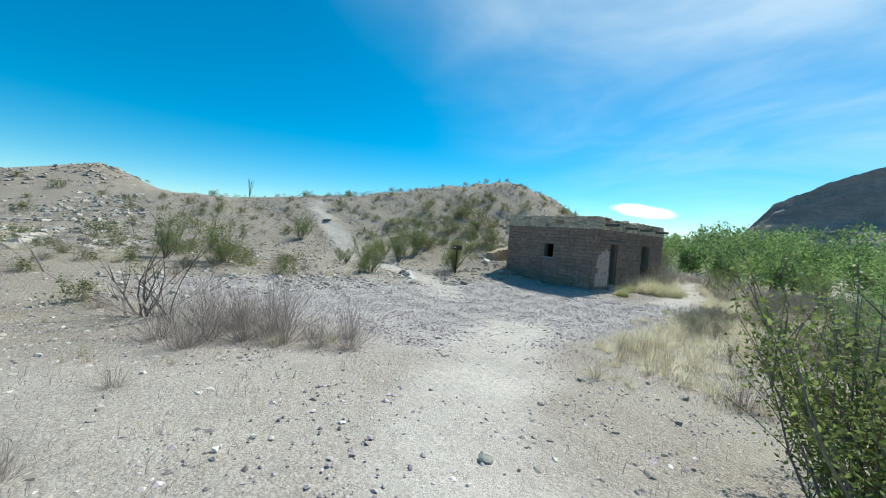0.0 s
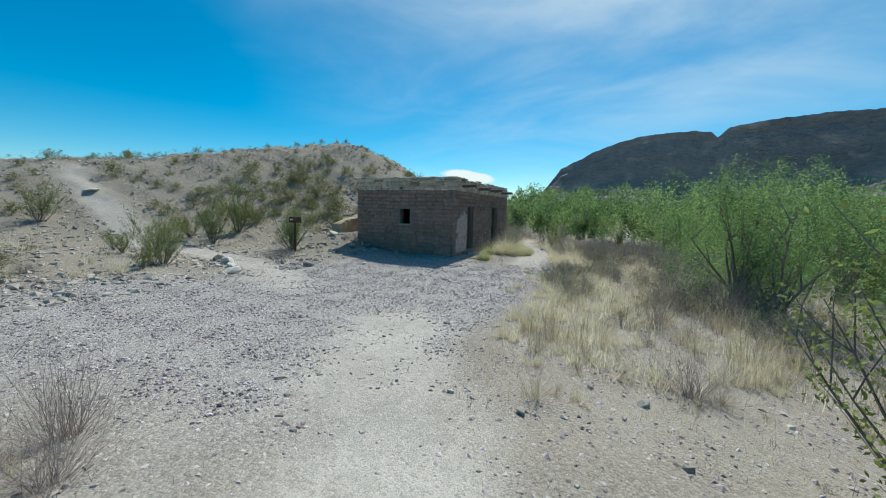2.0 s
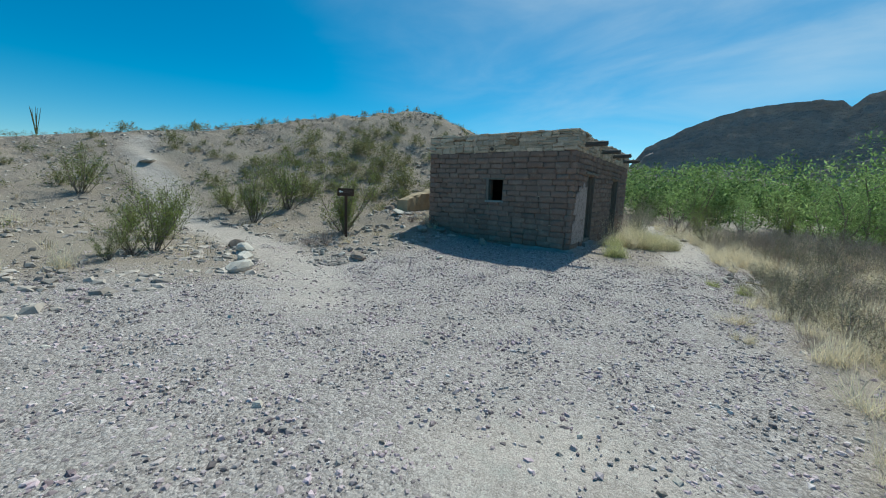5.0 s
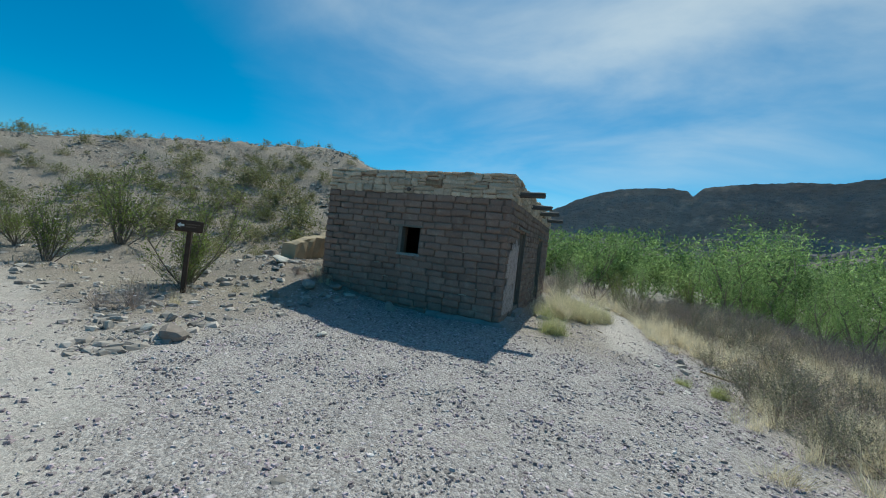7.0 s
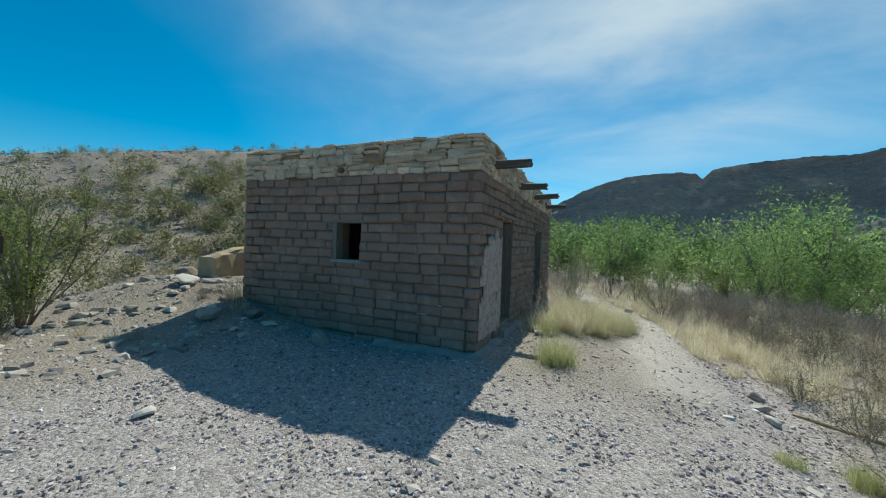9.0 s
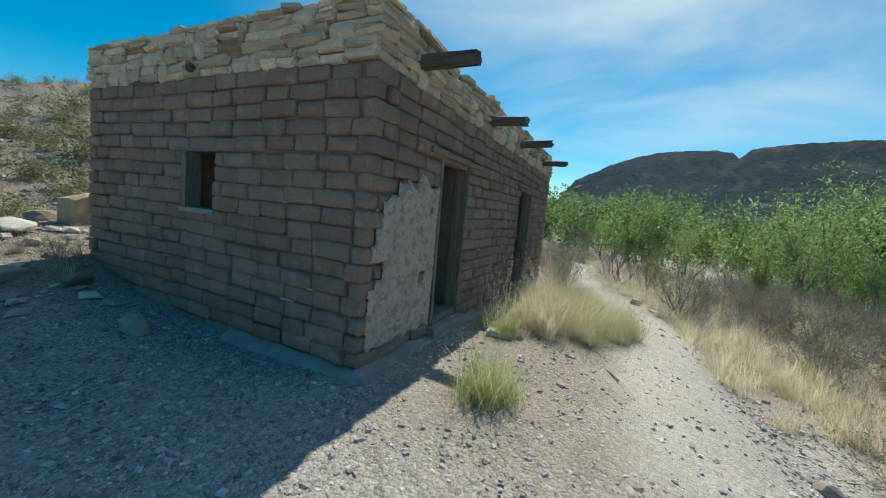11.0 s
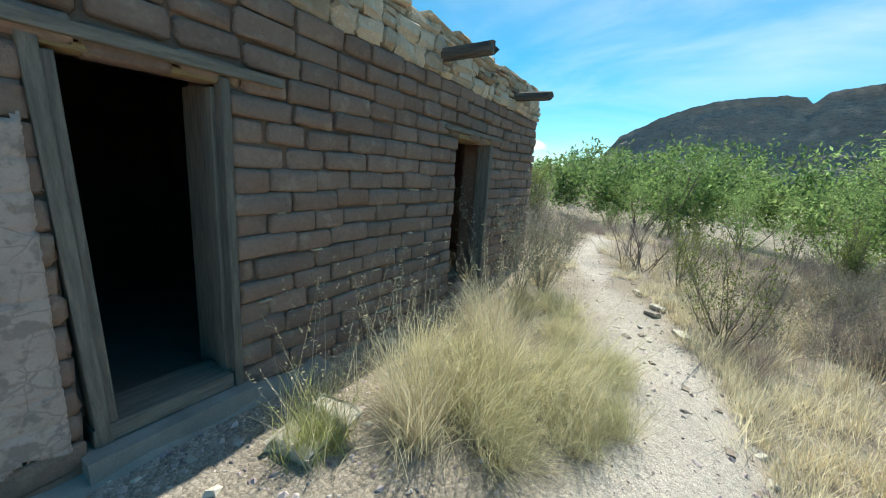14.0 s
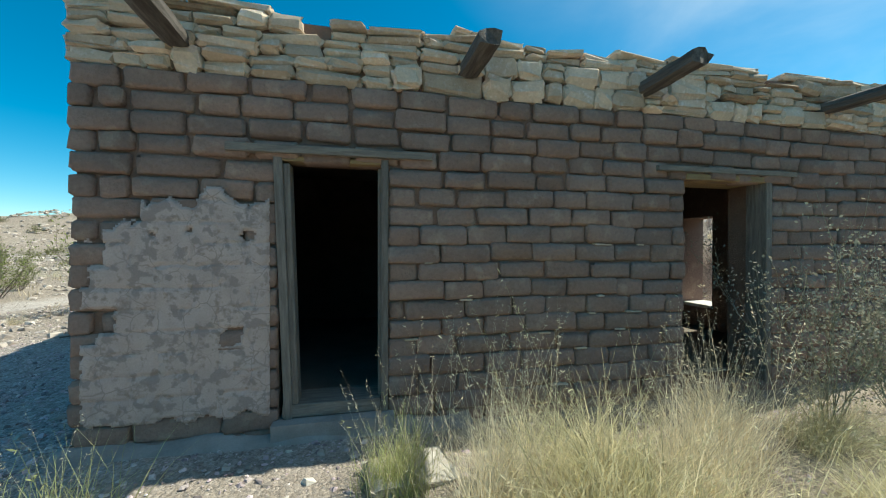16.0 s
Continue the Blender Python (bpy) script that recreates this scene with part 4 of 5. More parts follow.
def tree(seed, height, stems, leaves, leaf, mat, label, name="willow_tree", tilt=(4, 38), plumes=15):
    """A loose riverside tree: several tapering trunks, each branch ending in a feathery plume of drooping leaves."""
    rng = random.Random(seed)
    wood, green, bunches = Soup(), Soup(), []
    for k in range(stems):
        d = spread_dir(rng, tilt)
        main = limb((rng.gauss(0, 0.15), rng.gauss(0, 0.15), -0.1), d, height * rng.uniform(0.55, 0.85), rng, 7, 0.20, 0.14)
        r0 = 0.011 * height * rng.uniform(0.8, 1.2)
        wood.tube(main, [r0 * (1 - 0.13 * i) for i in range(8)], 5)
        for _ in range(plumes // stems + 1):
            i = rng.randint(1, 6)
            b = limb(main[i], spread_dir(rng, (20, 80)) + (main[i] - main[i - 1]).normalized() * 0.5, height * rng.uniform(0.15, 0.34), rng, 4, 0.22, 0.2)
            wood.tube(b, [r0 * 0.45, r0 * 0.34, r0 * 0.24, r0 * 0.15, r0 * 0.06], 3)
            bunches.append((b[-1], height * rng.uniform(0.055, 0.115), rng.uniform(1.2, 2.2)))
        bunches.append((main[-1], height * rng.uniform(0.07, 0.13), rng.uniform(1.4, 2.4)))
    for _ in range(plumes * 2 // 3):
        d = spread_dir(rng, (62, 88))
        bunches.append((Vector((d.x, d.y, rng.uniform(0.2, 0.9))) * height * rng.uniform(0.28, 0.44), height * rng.uniform(0.06, 0.12), rng.uniform(1.0, 1.5)))
    weight = [r * r * t for _, r, t in bunches]
    for c, r, tall in rng.choices(bunches, weight, k=leaves):
        d = spread_dir(rng, (0, 180))
        q = rng.random() ** 0.42 * (1 + 0.35 * noise.noise(d * 2.6 + c)) * (1.35 if rng.random() < 0.08 else 1.0)
        p = c + Vector((d.x * r * q, d.y * r * q, d.z * r * q * tall))
        if p.z > 0.02 * height:
            green.leaf(p, leaf, rng, 0.24, 0.15)
    root = tagged(new(name), label, "tree")
    part("trunk", wood.mesh("trunk", BARK), root)
    part("crown", green.mesh("crown", mat), root)
    return root


def put(ob, x, y, scale=1.0, turn_z=0.0, sink=0.0, wide=None):
    return Matrix.Translation((x, y, gz(x, y) - sink)) @ pose(0, 0, 0, 0, 0, turn_z) @ Matrix.Diagonal((wide or scale, wide or scale, scale, 1))


def strew(originals, spots, group, seed, jitter=0.15, sink=0.02):
    """Sets copies of a few kinds of a thing at the spots (x, y, size)."""
    rng = random.Random(seed)
    used = set()
    for x, y, size in spots:
        i = rng.randrange(len(originals))
        ob = originals[i]
        s = size * rng.uniform(1 - jitter, 1 + jitter)
        m = put(ob, x, y, s, rng.uniform(0, 360), sink, s * rng.uniform(0.9, 1.15))
        if i in used:
            copy_thing(ob, m)
        else:
            used.add(i)
            ob.matrix_basis = m
            tagged(ob, group=group)
    for i, ob in enumerate(originals):
        if i not in used:
            for o in (*ob.children_recursive, ob):
                bpy.data.objects.remove(o)


def clear_of_ways(x, y, gap=0.9):
    if -0.7 < x < L + 0.6 and -0.9 < y < W + 0.6:
        return False
    if -2.9 < x < 0.3 and -0.9 < y < 4.9:
        return False
    d = min(float(way_distance(TRAIL_IN, x, y)), float(way_distance(TRAIL_HILL, x, y)), float(way_distance(TRAIL_PAST, x, y)) + 0.45)
    return d > gap and float(gravel_mask(x, y)) < 0.35


def scatter(n, seed, xr, yr, size, gap=0.9, keep=None, apart=0.0):
    rng, out, tries = random.Random(seed), [], 0
    while len(out) < n and tries < n * 60:
        tries += 1
        x, y = rng.uniform(*xr), rng.uniform(*yr)
        if not clear_of_ways(x, y, gap) or (keep and not keep(x, y, rng)):
            continue
        if apart and any((x - a) ** 2 + (y - b) ** 2 < apart * apart for a, b, _ in out):
            continue
        out.append((x, y, rng.uniform(*size)))
    return out


# tall creosote and mesquite shrubs that stand alone
near_bush = [bush("creosote_bush", 40 + i, 1.0, 14, 4400, 0.026, (6, 46), CREOSOTE, BARK, "olive green creosote bush with thin grey stems", "bush", 0.30, 0.009, 0.5, 6) for i in range(3)]
strew(near_bush, [(-11.05, -7.25, 1.3), (-10.9, -7.6, 1.3), (-10.45, -7.3, 1.3), (-11.25, -7.75, 1.1), (-10.5, -7.75, 1.15), (-10.3, -8.3, 1.2), (-9.0, -8.7, 0.8), (-2.45, 5.75, 1.25), (-2.75, 5.5, 0.85), (-7.5, 5.3, 0.95), (-7.1, 5.6, 0.9), (-7.9, 5.0, 0.6), (-12.2, 6.6, 1.05),
                  (-13.4, 8.4, 1.1), (-11.8, 7.3, 1.0), (-6.3, 7.6, 0.9), (-6.6, 8.6, 1.0), (-6.0, 10.4, 1.0), (-2.9, 11.2, 1.3), (-3.0, 9.6, 1.1), (-1.2, 10.4, 1.4),
                  (-5.8, 16.6, 1.2), (12.5, -6.0, 1.2), (14.0, 2.0, 1.2), (12.0, 1.2, 1.0), (15.5, 4.5, 1.3), (-6.6, -11.5, 0.8), (-8.0, -11.0, 0.8)], "creosote bushes", 3)
sparse = bush("sparse_shrub", 48, 1.3, 11, 1700, 0.030, (5, 42), CREOSOTE, BARK, "thin grey shrub with few green leaves", "bush", 0.40, 0.007, 0.5, 6)
strew([sparse], [(5.75, -3.05, 1.1), (8.0, -2.6, 0.9), (9.6, -2.9, 1.0)], "sparse shrubs along the path", 31, 0.05)
hill_bush = [bush("hillside_shrub", 60 + i, 1.0, 4, 820, 0.082, (8, 52), HILLGREEN, TWIG, "dusty green shrub on the stony hillside", "bush", 0.05, 0.006, 0.40, 1, (0.88, 0.7, 0.8, 0.6)[i]) for i in range(4)]
on_hill = lambda x, y, r: float(ground_height(x, y)) > 0.5
hill_spots = scatter(120, 71, (-14, 20), (5.5, 34), (0.45, 1.1), 1.2, on_hill, 0.95) + scatter(56, 95, (0, 18), (7.5, 20), (0.5, 1.15), 1.0, on_hill, 0.7)
hill_spots += scatter(28, 90, (-48, -14), (16, 62), (0.5, 1.1), 1.2, None, 1.2) + scatter(32, 72, (-60, 0), (12, 66), (0.7, 1.4), 1.2, None, 1.6) + scatter(18, 88, (-42, -6), (38, 68), (0.9, 1.7), 1.2, None, 1.6) + scatter(24, 79, (-26, -8), (3, 16), (0.5, 1.0), 1.2, None, 1.0)
hill_spots = [(x, y, k * (0.55 if gz(x, y) > 5.2 else 1.0)) for x, y, k in hill_spots]
hill_spots += [(17.6, 15.0, 0.7), (15.8, 16.0, 0.6), (14.6, 16.9, 0.6), (13.0, 18.2, 0.65), (11.5, 19.6, 0.55), (9.8, 21.0, 0.6), (8.0, 22.9, 0.6), (6.0, 24.4, 0.7), (4.0, 26.2, 0.6), (18.4, 14.2, 0.5), (3.2, 12.2, 1.3), (5.2, 13.6, 1.2), (3.6, 10.6, 0.8), (1.5, 9.6, 0.9), (0.2, 11.0, 1.2), (4.6, 11.4, 1.2), (2.2, 13.5, 1.4), (-0.5, 8.4, 0.6), (6.4, 12.6, 1.2), (7.2, 15.0, 1.3), (-1.0, 13.0, 1.3), (1.0, 15.6, 1.3), (9.4, 14.6, 1.2), (4.0, 16.2, 1.3)]
hill_spots += scatter(22, 96, (-21, -9.5), (3.0, 13), (0.55, 1.0), 1.2, None, 1.3) + scatter(28, 94, (-4, 6), (7.0, 15), (0.8, 1.3), 1.2, None, 1.0)
strew(hill_bush, hill_spots, "shrubs on the hill", 4, 0.15, 0.14)

# grey-green sage among the straw
sage = [bush("sage_bush", 54 + i, 0.6, 16, 1500, 0.026, (8, 70), SAGE, TWIG, "low grey-green sage bush in dry straw", "bush", 0.15, 0.006, 0.4, 4, 0.35) for i in range(2)]
strew(sage, [(-1.5, -3.9, 0.9), (-2.6, -3.95, 0.8), (-0.6, -4.0, 0.9), (0.3, -4.1, 0.9), (-3.2, -4.35, 0.9), (-4.2, -4.6, 0.9), (1.4, -4.0, 0.9), (-1.0, -4.3, 1.1), (-2.4, -4.1, 0.8), (-2.0, -4.4, 0.9), (-0.8, -4.6, 1.0), (0.7, -4.9, 1.1), (0.2, -5.6, 1.1), (-5.9, -5.7, 0.7), (-4.8, -8.6, 1.5), (-5.2, -8.1, 1.2), (-3.4, -4.9, 0.9), (2.2, -5.4, 1.2), (3.4, -5.0, 1.1), (4.6, -4.6, 1.1), (-4.4, -6.4, 1.0), (6.6, -3.6, 0.9), (7.8, -3.8, 1.2), (-3.6, -6.9, 1.2), (-1.2, -6.4, 1.2)]
      + scatter(20, 89, (4, 16), (-8, -4.4), (0.9, 1.6), 1.0), "sage bushes", 32)

# dry and dead brush
dead = twig_bush("dead_shrub", 90, 1.15, 26, DEADWOOD, "bare grey dead shrub with forked branches", (15, 70), 0.022, 5)
strew([dead], [(-14.2, 1.5, 1.7), (-19.2, 3.4, 1.4), (8.9, -1.9, 0.7)], "dead shrubs", 5, 0.05)
dry = [twig_bush("dry_bush", 94 + i, 0.55, 170, DRYBRUSH, "dry purplish brown twiggy bush", (5, 86), 0.0040, 3) for i in range(3)]
tan = [twig_bush("tan_bush", 97 + i, 0.55, 82, TANBRUSH, "dry tan brush tuft", (4, 76), 0.006, 3) for i in range(3)]
strew(dry, [(-12.9, -1.3, 1.2), (-12.45, -1.7, 1.1), (-13.2, -0.6, 1.2), (-13.7, -1.1, 1.5), (-13.3, -1.4, 1.4), (-14.2, -0.8, 1.35), (-12.55, -2.25, 1.15), (-12.2, -2.5, 1.0), (-12.9, -1.8, 1.15), (-14.0, -1.6, 1.1), (-13.0, -0.2, 1.6), (-12.7, -0.9, 1.5), (-11.9, -1.9, 1.2), (-13.5, 0.0, 1.5), (-17.5, 2.6, 1.2), (-16.4, 2.2, 1.2), (-18.5, 1.2, 1.1), (-15.2, -4.1, 0.55), (-14.7, -2.9, 0.6), (-16.9, 0.4, 0.8),
            (-4.1, 4.5, 0.75), (-4.35, 4.75, 0.6), (-0.35, 4.35, 0.8), (-0.6, 4.75, 0.7), (-3.9, -3.9, 0.7), (-1.1, -4.5, 0.9), (-1.9, -4.9, 0.9), (-0.3, -5.2, 0.9), (0.9, -5.3, 1.0), (-4.6, -8.4, 0.9), (-5.3, -8.8, 1.0), (-6.2, -8.9, 1.0), (-7.0, -9.2, 1.0), (-5.7, -9.6, 1.2), (-6.9, -6.0, 0.5), (-6.1, -5.4, 0.45)]
      + scatter(34, 73, (1.5, 18), (-14, -4.6), (0.8, 1.5), 1.2) + scatter(28, 84, (5.5, 15), (-6.5, -3.0), (0.8, 1.4), 1.0) + scatter(22, 85, (8.5, 16), (-2.0, 5.0), (0.8, 1.5), 1.0) + scatter(16, 74, (-8.5, 2), (-12, -6.2), (0.7, 1.3), 1.0) + scatter(22, 75, (-22, -9), (2.5, 14), (0.7, 1.3), 1.0), "dry bushes", 6)
strew(tan, [(6.5, -0.75, 0.7), (7.4, -0.75, 0.8), (8.3, -0.05, 0.9), (9.2, 0.2, 0.9), (10.2, 0.3, 1.0), (6.7, -2.5, 0.8), (7.6, -2.15, 0.8), (8.6, -1.75, 0.9), (-2.3, 4.6, 0.7), (-3.35, 4.75, 0.6), (-3.95, 4.15, 0.45), (-2.9, 4.95, 0.7), (-8.4, -5.1, 0.5), (-7.2, -4.9, 0.6), (3.1, 12.4, 0.9)]
      + scatter(76, 76, (-10, 12), (-8.5, -3.9), (0.5, 1.0), 1.1) + scatter(60, 77, (-22, 16), (5.2, 30), (0.5, 1.0), 1.0) + scatter(20, 91, (-10, -6), (-8.2, -4.8), (0.22, 0.5), 1.0) + scatter(34, 78, (-19, -10.5), (-4.2, 2.8), (0.25, 0.55), 1.4), "tan brush tufts", 7)

# grey dead thicket before the green trees
grey = [twig_bush("grey_thicket_bush", 170 + i, 0.8, 170, GREYBRUSH, "tangled grey leafless thicket bush", (2, 80), 0.0062, 3) for i in range(3)]
strew(grey, scatter(34, 172, (-3.5, 14), (-9.6, -7.0), (0.75, 1.25), 1.4, None, 0.9) + scatter(20, 173, (6, 15), (-6.6, -4.2), (0.6, 1.05), 1.2, None, 0.9)
      + scatter(34, 176, (4, 24), (-16, -8.5), (0.8, 1.4), 1.4, None, 1.2) + scatter(16, 174, (9.5, 17), (-4, 3.5), (0.6, 1.0), 1.2, None, 0.9) + scatter(9, 175, (-2.5, 5), (-6.4, -4.9), (0.4, 0.65), 1.2, None, 0.9), "grey thicket bushes", 33)

# straw grasses
straw = [grass("grass_tuft", 110 + i, 0.55, 200, STRAW, "tuft of dry straw-coloured grass", 0.16, (0.25, -0.05), 0.0065) for i in range(4)]
strew(straw, [(-7.7, -4.1, 0.9), (-7.1, -4.3, 1.0), (-6.6, -3.9, 0.95), (-6.1, -4.4, 1.0), (-5.5, -4.0, 1.0), (-5.0, -4.5, 1.1), (-4.4, -4.0, 1.0), (-3.9, -4.4, 1.0), (-3.3, -4.0, 0.9), (-2.7, -3.8, 1.0), (-2.2, -3.4, 0.9), (-1.7, -3.75, 1.0),
              (-1.1, -3.9, 1.0), (-2.5, -4.4, 1.0), (-1.9, -4.3, 1.0), (-3.5, -3.2, 0.7), (-4.3, -3.25, 0.6), (-0.5, -4.2, 1.0), (0.2, -4.5, 1.0), (0.9, -4.4, 1.0), (1.6, -4.3, 1.0), (2.4, -4.2, 1.0), (3.1, -3.9, 0.9), (3.8, -3.9, 1.0), (4.5, -3.7, 0.95),
              (5.2, -3.6, 0.9), (4.1, -4.4, 1.0), (2.6, -4.8, 1.0), (5.9, -4.1, 1.0), (-8.6, -4.6, 0.6), (-9.4, -5.2, 0.5), (-8.0, -4.9, 0.7), (-0.4, 4.1, 0.7), (-0.25, 4.6, 0.8), (2.9, 10.1, 0.9), (-2.15, 4.15, 0.5), (-3.6, 4.4, 0.5),
              (-13.0, -1.9, 0.6), (-12.3, -2.1, 0.6), (-4.15, 3.35, 0.35), (6.8, -2.5, 0.8), (7.6, -2.3, 0.8), (3.4, -3.15, 0.8), (3.9, -3.1, 0.9), (4.5, -3.0, 0.9), (5.0, -2.9, 0.8), (5.5, -2.75, 0.8), (6.2, -2.6, 0.8), (2.8, -3.35, 0.7), (2.2, -3.45, 0.7), (4.2, -3.5, 1.0), (5.2, -3.4, 1.0), (3.3, -3.7, 1.0), (6.0, -0.95, 0.6), (6.9, -0.85, 0.7), (7.9, -0.5, 0.7), (8.6, -0.2, 0.8), (5.4, -2.75, 0.8), (6.3, -2.55, 0.7), (7.1, -2.25, 0.8), (8.1, -1.9, 0.8), (9.0, -1.7, 0.9), (3.0, -3.2, 0.9), (3.7, -3.25, 1.0), (4.6, -3.2, 1.0), (5.3, -3.1, 1.0), (6.1, -2.95, 1.0), (6.9, -2.7, 1.0), (7.7, -2.55, 1.0), (8.5, -2.3, 1.0), (5.6, -0.65, 0.7), (6.4, -0.7, 0.8), (7.2, -0.6, 0.8), (7.9, -0.9, 0.9), (8.4, -0.2, 0.9), (8.6, 0.8, 0.9)]
      + scatter(70, 80, (-8.5, 4), (-7.8, -3.8), (0.6, 1.1), 0.9) + scatter(34, 83, (2, 14), (-8, -3.6), (0.8, 1.3), 1.0) + scatter(40, 86, (4.0, 13), (-4.6, -2.6), (0.7, 1.2), 0.95) + scatter(46, 87, (8.0, 15), (-2.4, 4.0), (0.6, 1.2), 0.75) + scatter(30, 81, (-20, -8), (2, 12), (0.5, 0.9), 1.0), "straw grass tufts", 8)
big = [grass("bunch_grass", 130 + i, (0.85, 1.0, 1.05)[i], 900, STRAW if i == 1 else GREENSTRAW, "large windblown bunch of golden straw grass", 0.20, ((0.9, -0.3), (0.5, -0.5), (0.8, 0.3))[i], 0.0062, (6, 80), 16, 6, 15) for i in range(3)]
strew(big, [(2.6, -1.05, 0.85), (2.9, -1.15, 1.0), (3.15, -1.4, 1.0), (3.45, -1.8, 0.85), (3.4, -2.12, 0.6), (4.1, -2.1, 0.6), (2.75, -1.6, 0.72), (3.65, -1.2, 1.0), (3.1, -2.0, 0.55), (4.05, -0.95, 0.9), (4.4, -0.7, 0.9), (3.3, -0.8, 0.9), (3.95, -1.65, 0.7), (5.0, -0.9, 0.75), (4.2, -1.95, 0.55), (4.7, -1.5, 0.75), (5.4, -1.3, 0.65)], "golden bunch grass before the doors", 9, 0.06)
tuft = grass("green_grass_tuft", 140, 0.42, 850, TUFTGREEN, "rounded yellow-green grass tuft", 0.17, (0.25, 0.0), 0.005, (5, 72), 6, 5)
strew([tuft], [(0.50, -0.95, 1.55), (2.1, -0.6, 0.8), (-1.0, -3.05, 0.35), (-0.95, -3.5, 0.5)], "green grass tufts", 10, 0.04)
stalk = [grass("stalk_grass", 143 + i, 0.70, 26, STRAW, "sparse tall grass stalks with seed heads", 0.14, (0.15, 0.0), 0.005, (3, 30), 9, 5) for i in range(2)]
strew(stalk, [(2.25, -0.45, 1.0), (2.6, -0.4, 1.05), (3.0, -0.42, 1.05), (0.35, -0.75, 0.7), (2.0, -0.75, 0.85), (2.35, -1.25, 0.95), (3.05, -1.95, 0.95), (3.5, -2.05, 0.9), (3.9, -1.0, 1.2), (4.6, -0.8, 1.2)], "tall stalks by the doorway", 11, 0.05)
weed = bush("tall_weed", 150, 1.5, 12, 2400, 0.026, (4, 34), WEED, WEED, "tall grey-green weed with fluffy seed heads", "weed", 0.2, 0.006, 0.6, 7)
strew([weed], [(5.3, -0.75, 1.0), (5.75, -0.95, 0.95), (6.3, -0.8, 0.8)], "tall weeds by the wall", 12, 0.05)

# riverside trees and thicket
trees = [tree(200 + i, 4.2, 6, 9500, 0.078, WILLOW if i != 1 else SHADEWILLOW, "bright green riverside willow with several trunks") for i in range(3)]
far_trees = [tree(206 + i, 4.2, 6, 4200, 0.108, WILLOW if i != 1 else SHADEWILLOW, "bright green willow in the riverside thicket") for i in range(3)]


def belt(x, y, rng):
    d = math.hypot(x + 4, y + 2)
    return d > 15 and (y < -9 - 0.1 * abs(x) or x > 16)


def stature(x, y):
    """Height of the thicket above eye-level ground: low at its edge, taller deeper towards the river."""
    return max(1.3, 1.6 + 0.068 * math.hypot(x - 3, y + 2) - gz(x, y))


spots = scatter(48, 210, (-8, 30), (-24, -9), (0.55, 1.5), 2.0, belt, 2.3)
spots += scatter(50, 211, (13, 42), (-28, 4), (0.55, 1.45), 2.0, lambda x, y, r: math.hypot(x, y) > 17, 2.4)
spots = [(x, y, k * stature(x, y) / 4.5) for x, y, k in spots]
spots.sort(key=lambda s: math.hypot(s[0], s[1]))
strew(trees, [(-2.0, -8.2, 0.98), (-1.2, -8.8, 0.85), (-2.8, -8.9, 0.8), (0.4, -9.2, 0.85), (9.5, -9.5, 0.62), (6.0, -10.5, 0.62), (3.2, -10.0, 0.6)] + spots[:22], "riverside willows", 13)
strew(far_trees, spots[22:56], "willows of the thicket", 14)


def far_woods():
    """The woods beyond the nearest trees: crowns of uneven height, each a cluster of plumes."""
    for k, mat in enumerate((WILLOW, SHADEWILLOW)):
        rng = random.Random(77 + k)
        s = Soup()
        for _ in range(210):
            a, d = math.radians(rng.uniform(72, 205)), 27 + 75 * rng.random() ** 1.7
            x, y = math.sin(a) * d, math.cos(a) * d
            z, h = gz(x, y), rng.choice((0.6, 0.75, 0.85, 1.0, 1.2)) * rng.uniform(0.9, 1.1) * stature(x, y)
            for _ in range(7):
                w, off = spread_dir(rng, (0, 100)), rng.uniform(0.1, 0.34) * h
                c = Vector((x + w.x * off * 1.6, y + w.y * off * 1.6, z + h * 0.5 + w.z * off))
                r = h * rng.uniform(0.13, 0.2)
                for _ in range(56):
                    v = spread_dir(rng, (0, 150))
                    q = r * rng.uniform(0.6, 1.0) * (1 + 0.4 * noise.noise(v * 2.4 + c))
                    s.leaf((c.x + v.x * q, c.y + v.y * q, max(z + 0.1, c.z + v.z * q * 1.5)), 0.18 + 0.0048 * d, rng, 0.36)
        tagged(new("far_thicket", s.mesh("far_thicket", mat)), "distant green thicket along the river", "thicket", kind="stuff")


far_woods()


def slope_brush():
    """Low scrub that freckles the slopes between the larger shrubs."""
    for k, (mat, n, label) in enumerate(((HILLGREEN, 540, "low olive scrub freckling the slopes"), (TWIG, 480, "grey dry scrub freckling the slopes"))):
        rng = random.Random(300 + k)
        s = Soup()
        while n:
            x, y = rng.uniform(-34, 19), rng.uniform(2.5, 44)
            if not clear_of_ways(x, y, 1.0) or (gz(x, y) < 0.5 and x > -8) or (x > -1 and y < 7):
                continue
            n -= 1
            r = rng.uniform(0.12, 0.42)
            z = gz(x, y)
            for _ in range(56):
                v = spread_dir(rng, (0, 95))
                q = r * rng.uniform(0.35, 1.0) * (1 + 0.4 * noise.noise(v * 2.5 + Vector((x, y, 0))))
                s.leaf((x + v.x * q * 1.2, y + v.y * q * 1.2, z + 0.03 + v.z * q * 1.1), 0.07 if k == 0 else 0.10, rng, 0.45 if k == 0 else 0.12)
        tagged(new("slope_brush", s.mesh("slope_brush", mat)), label, "scrub", kind="stuff")


slope_brush()


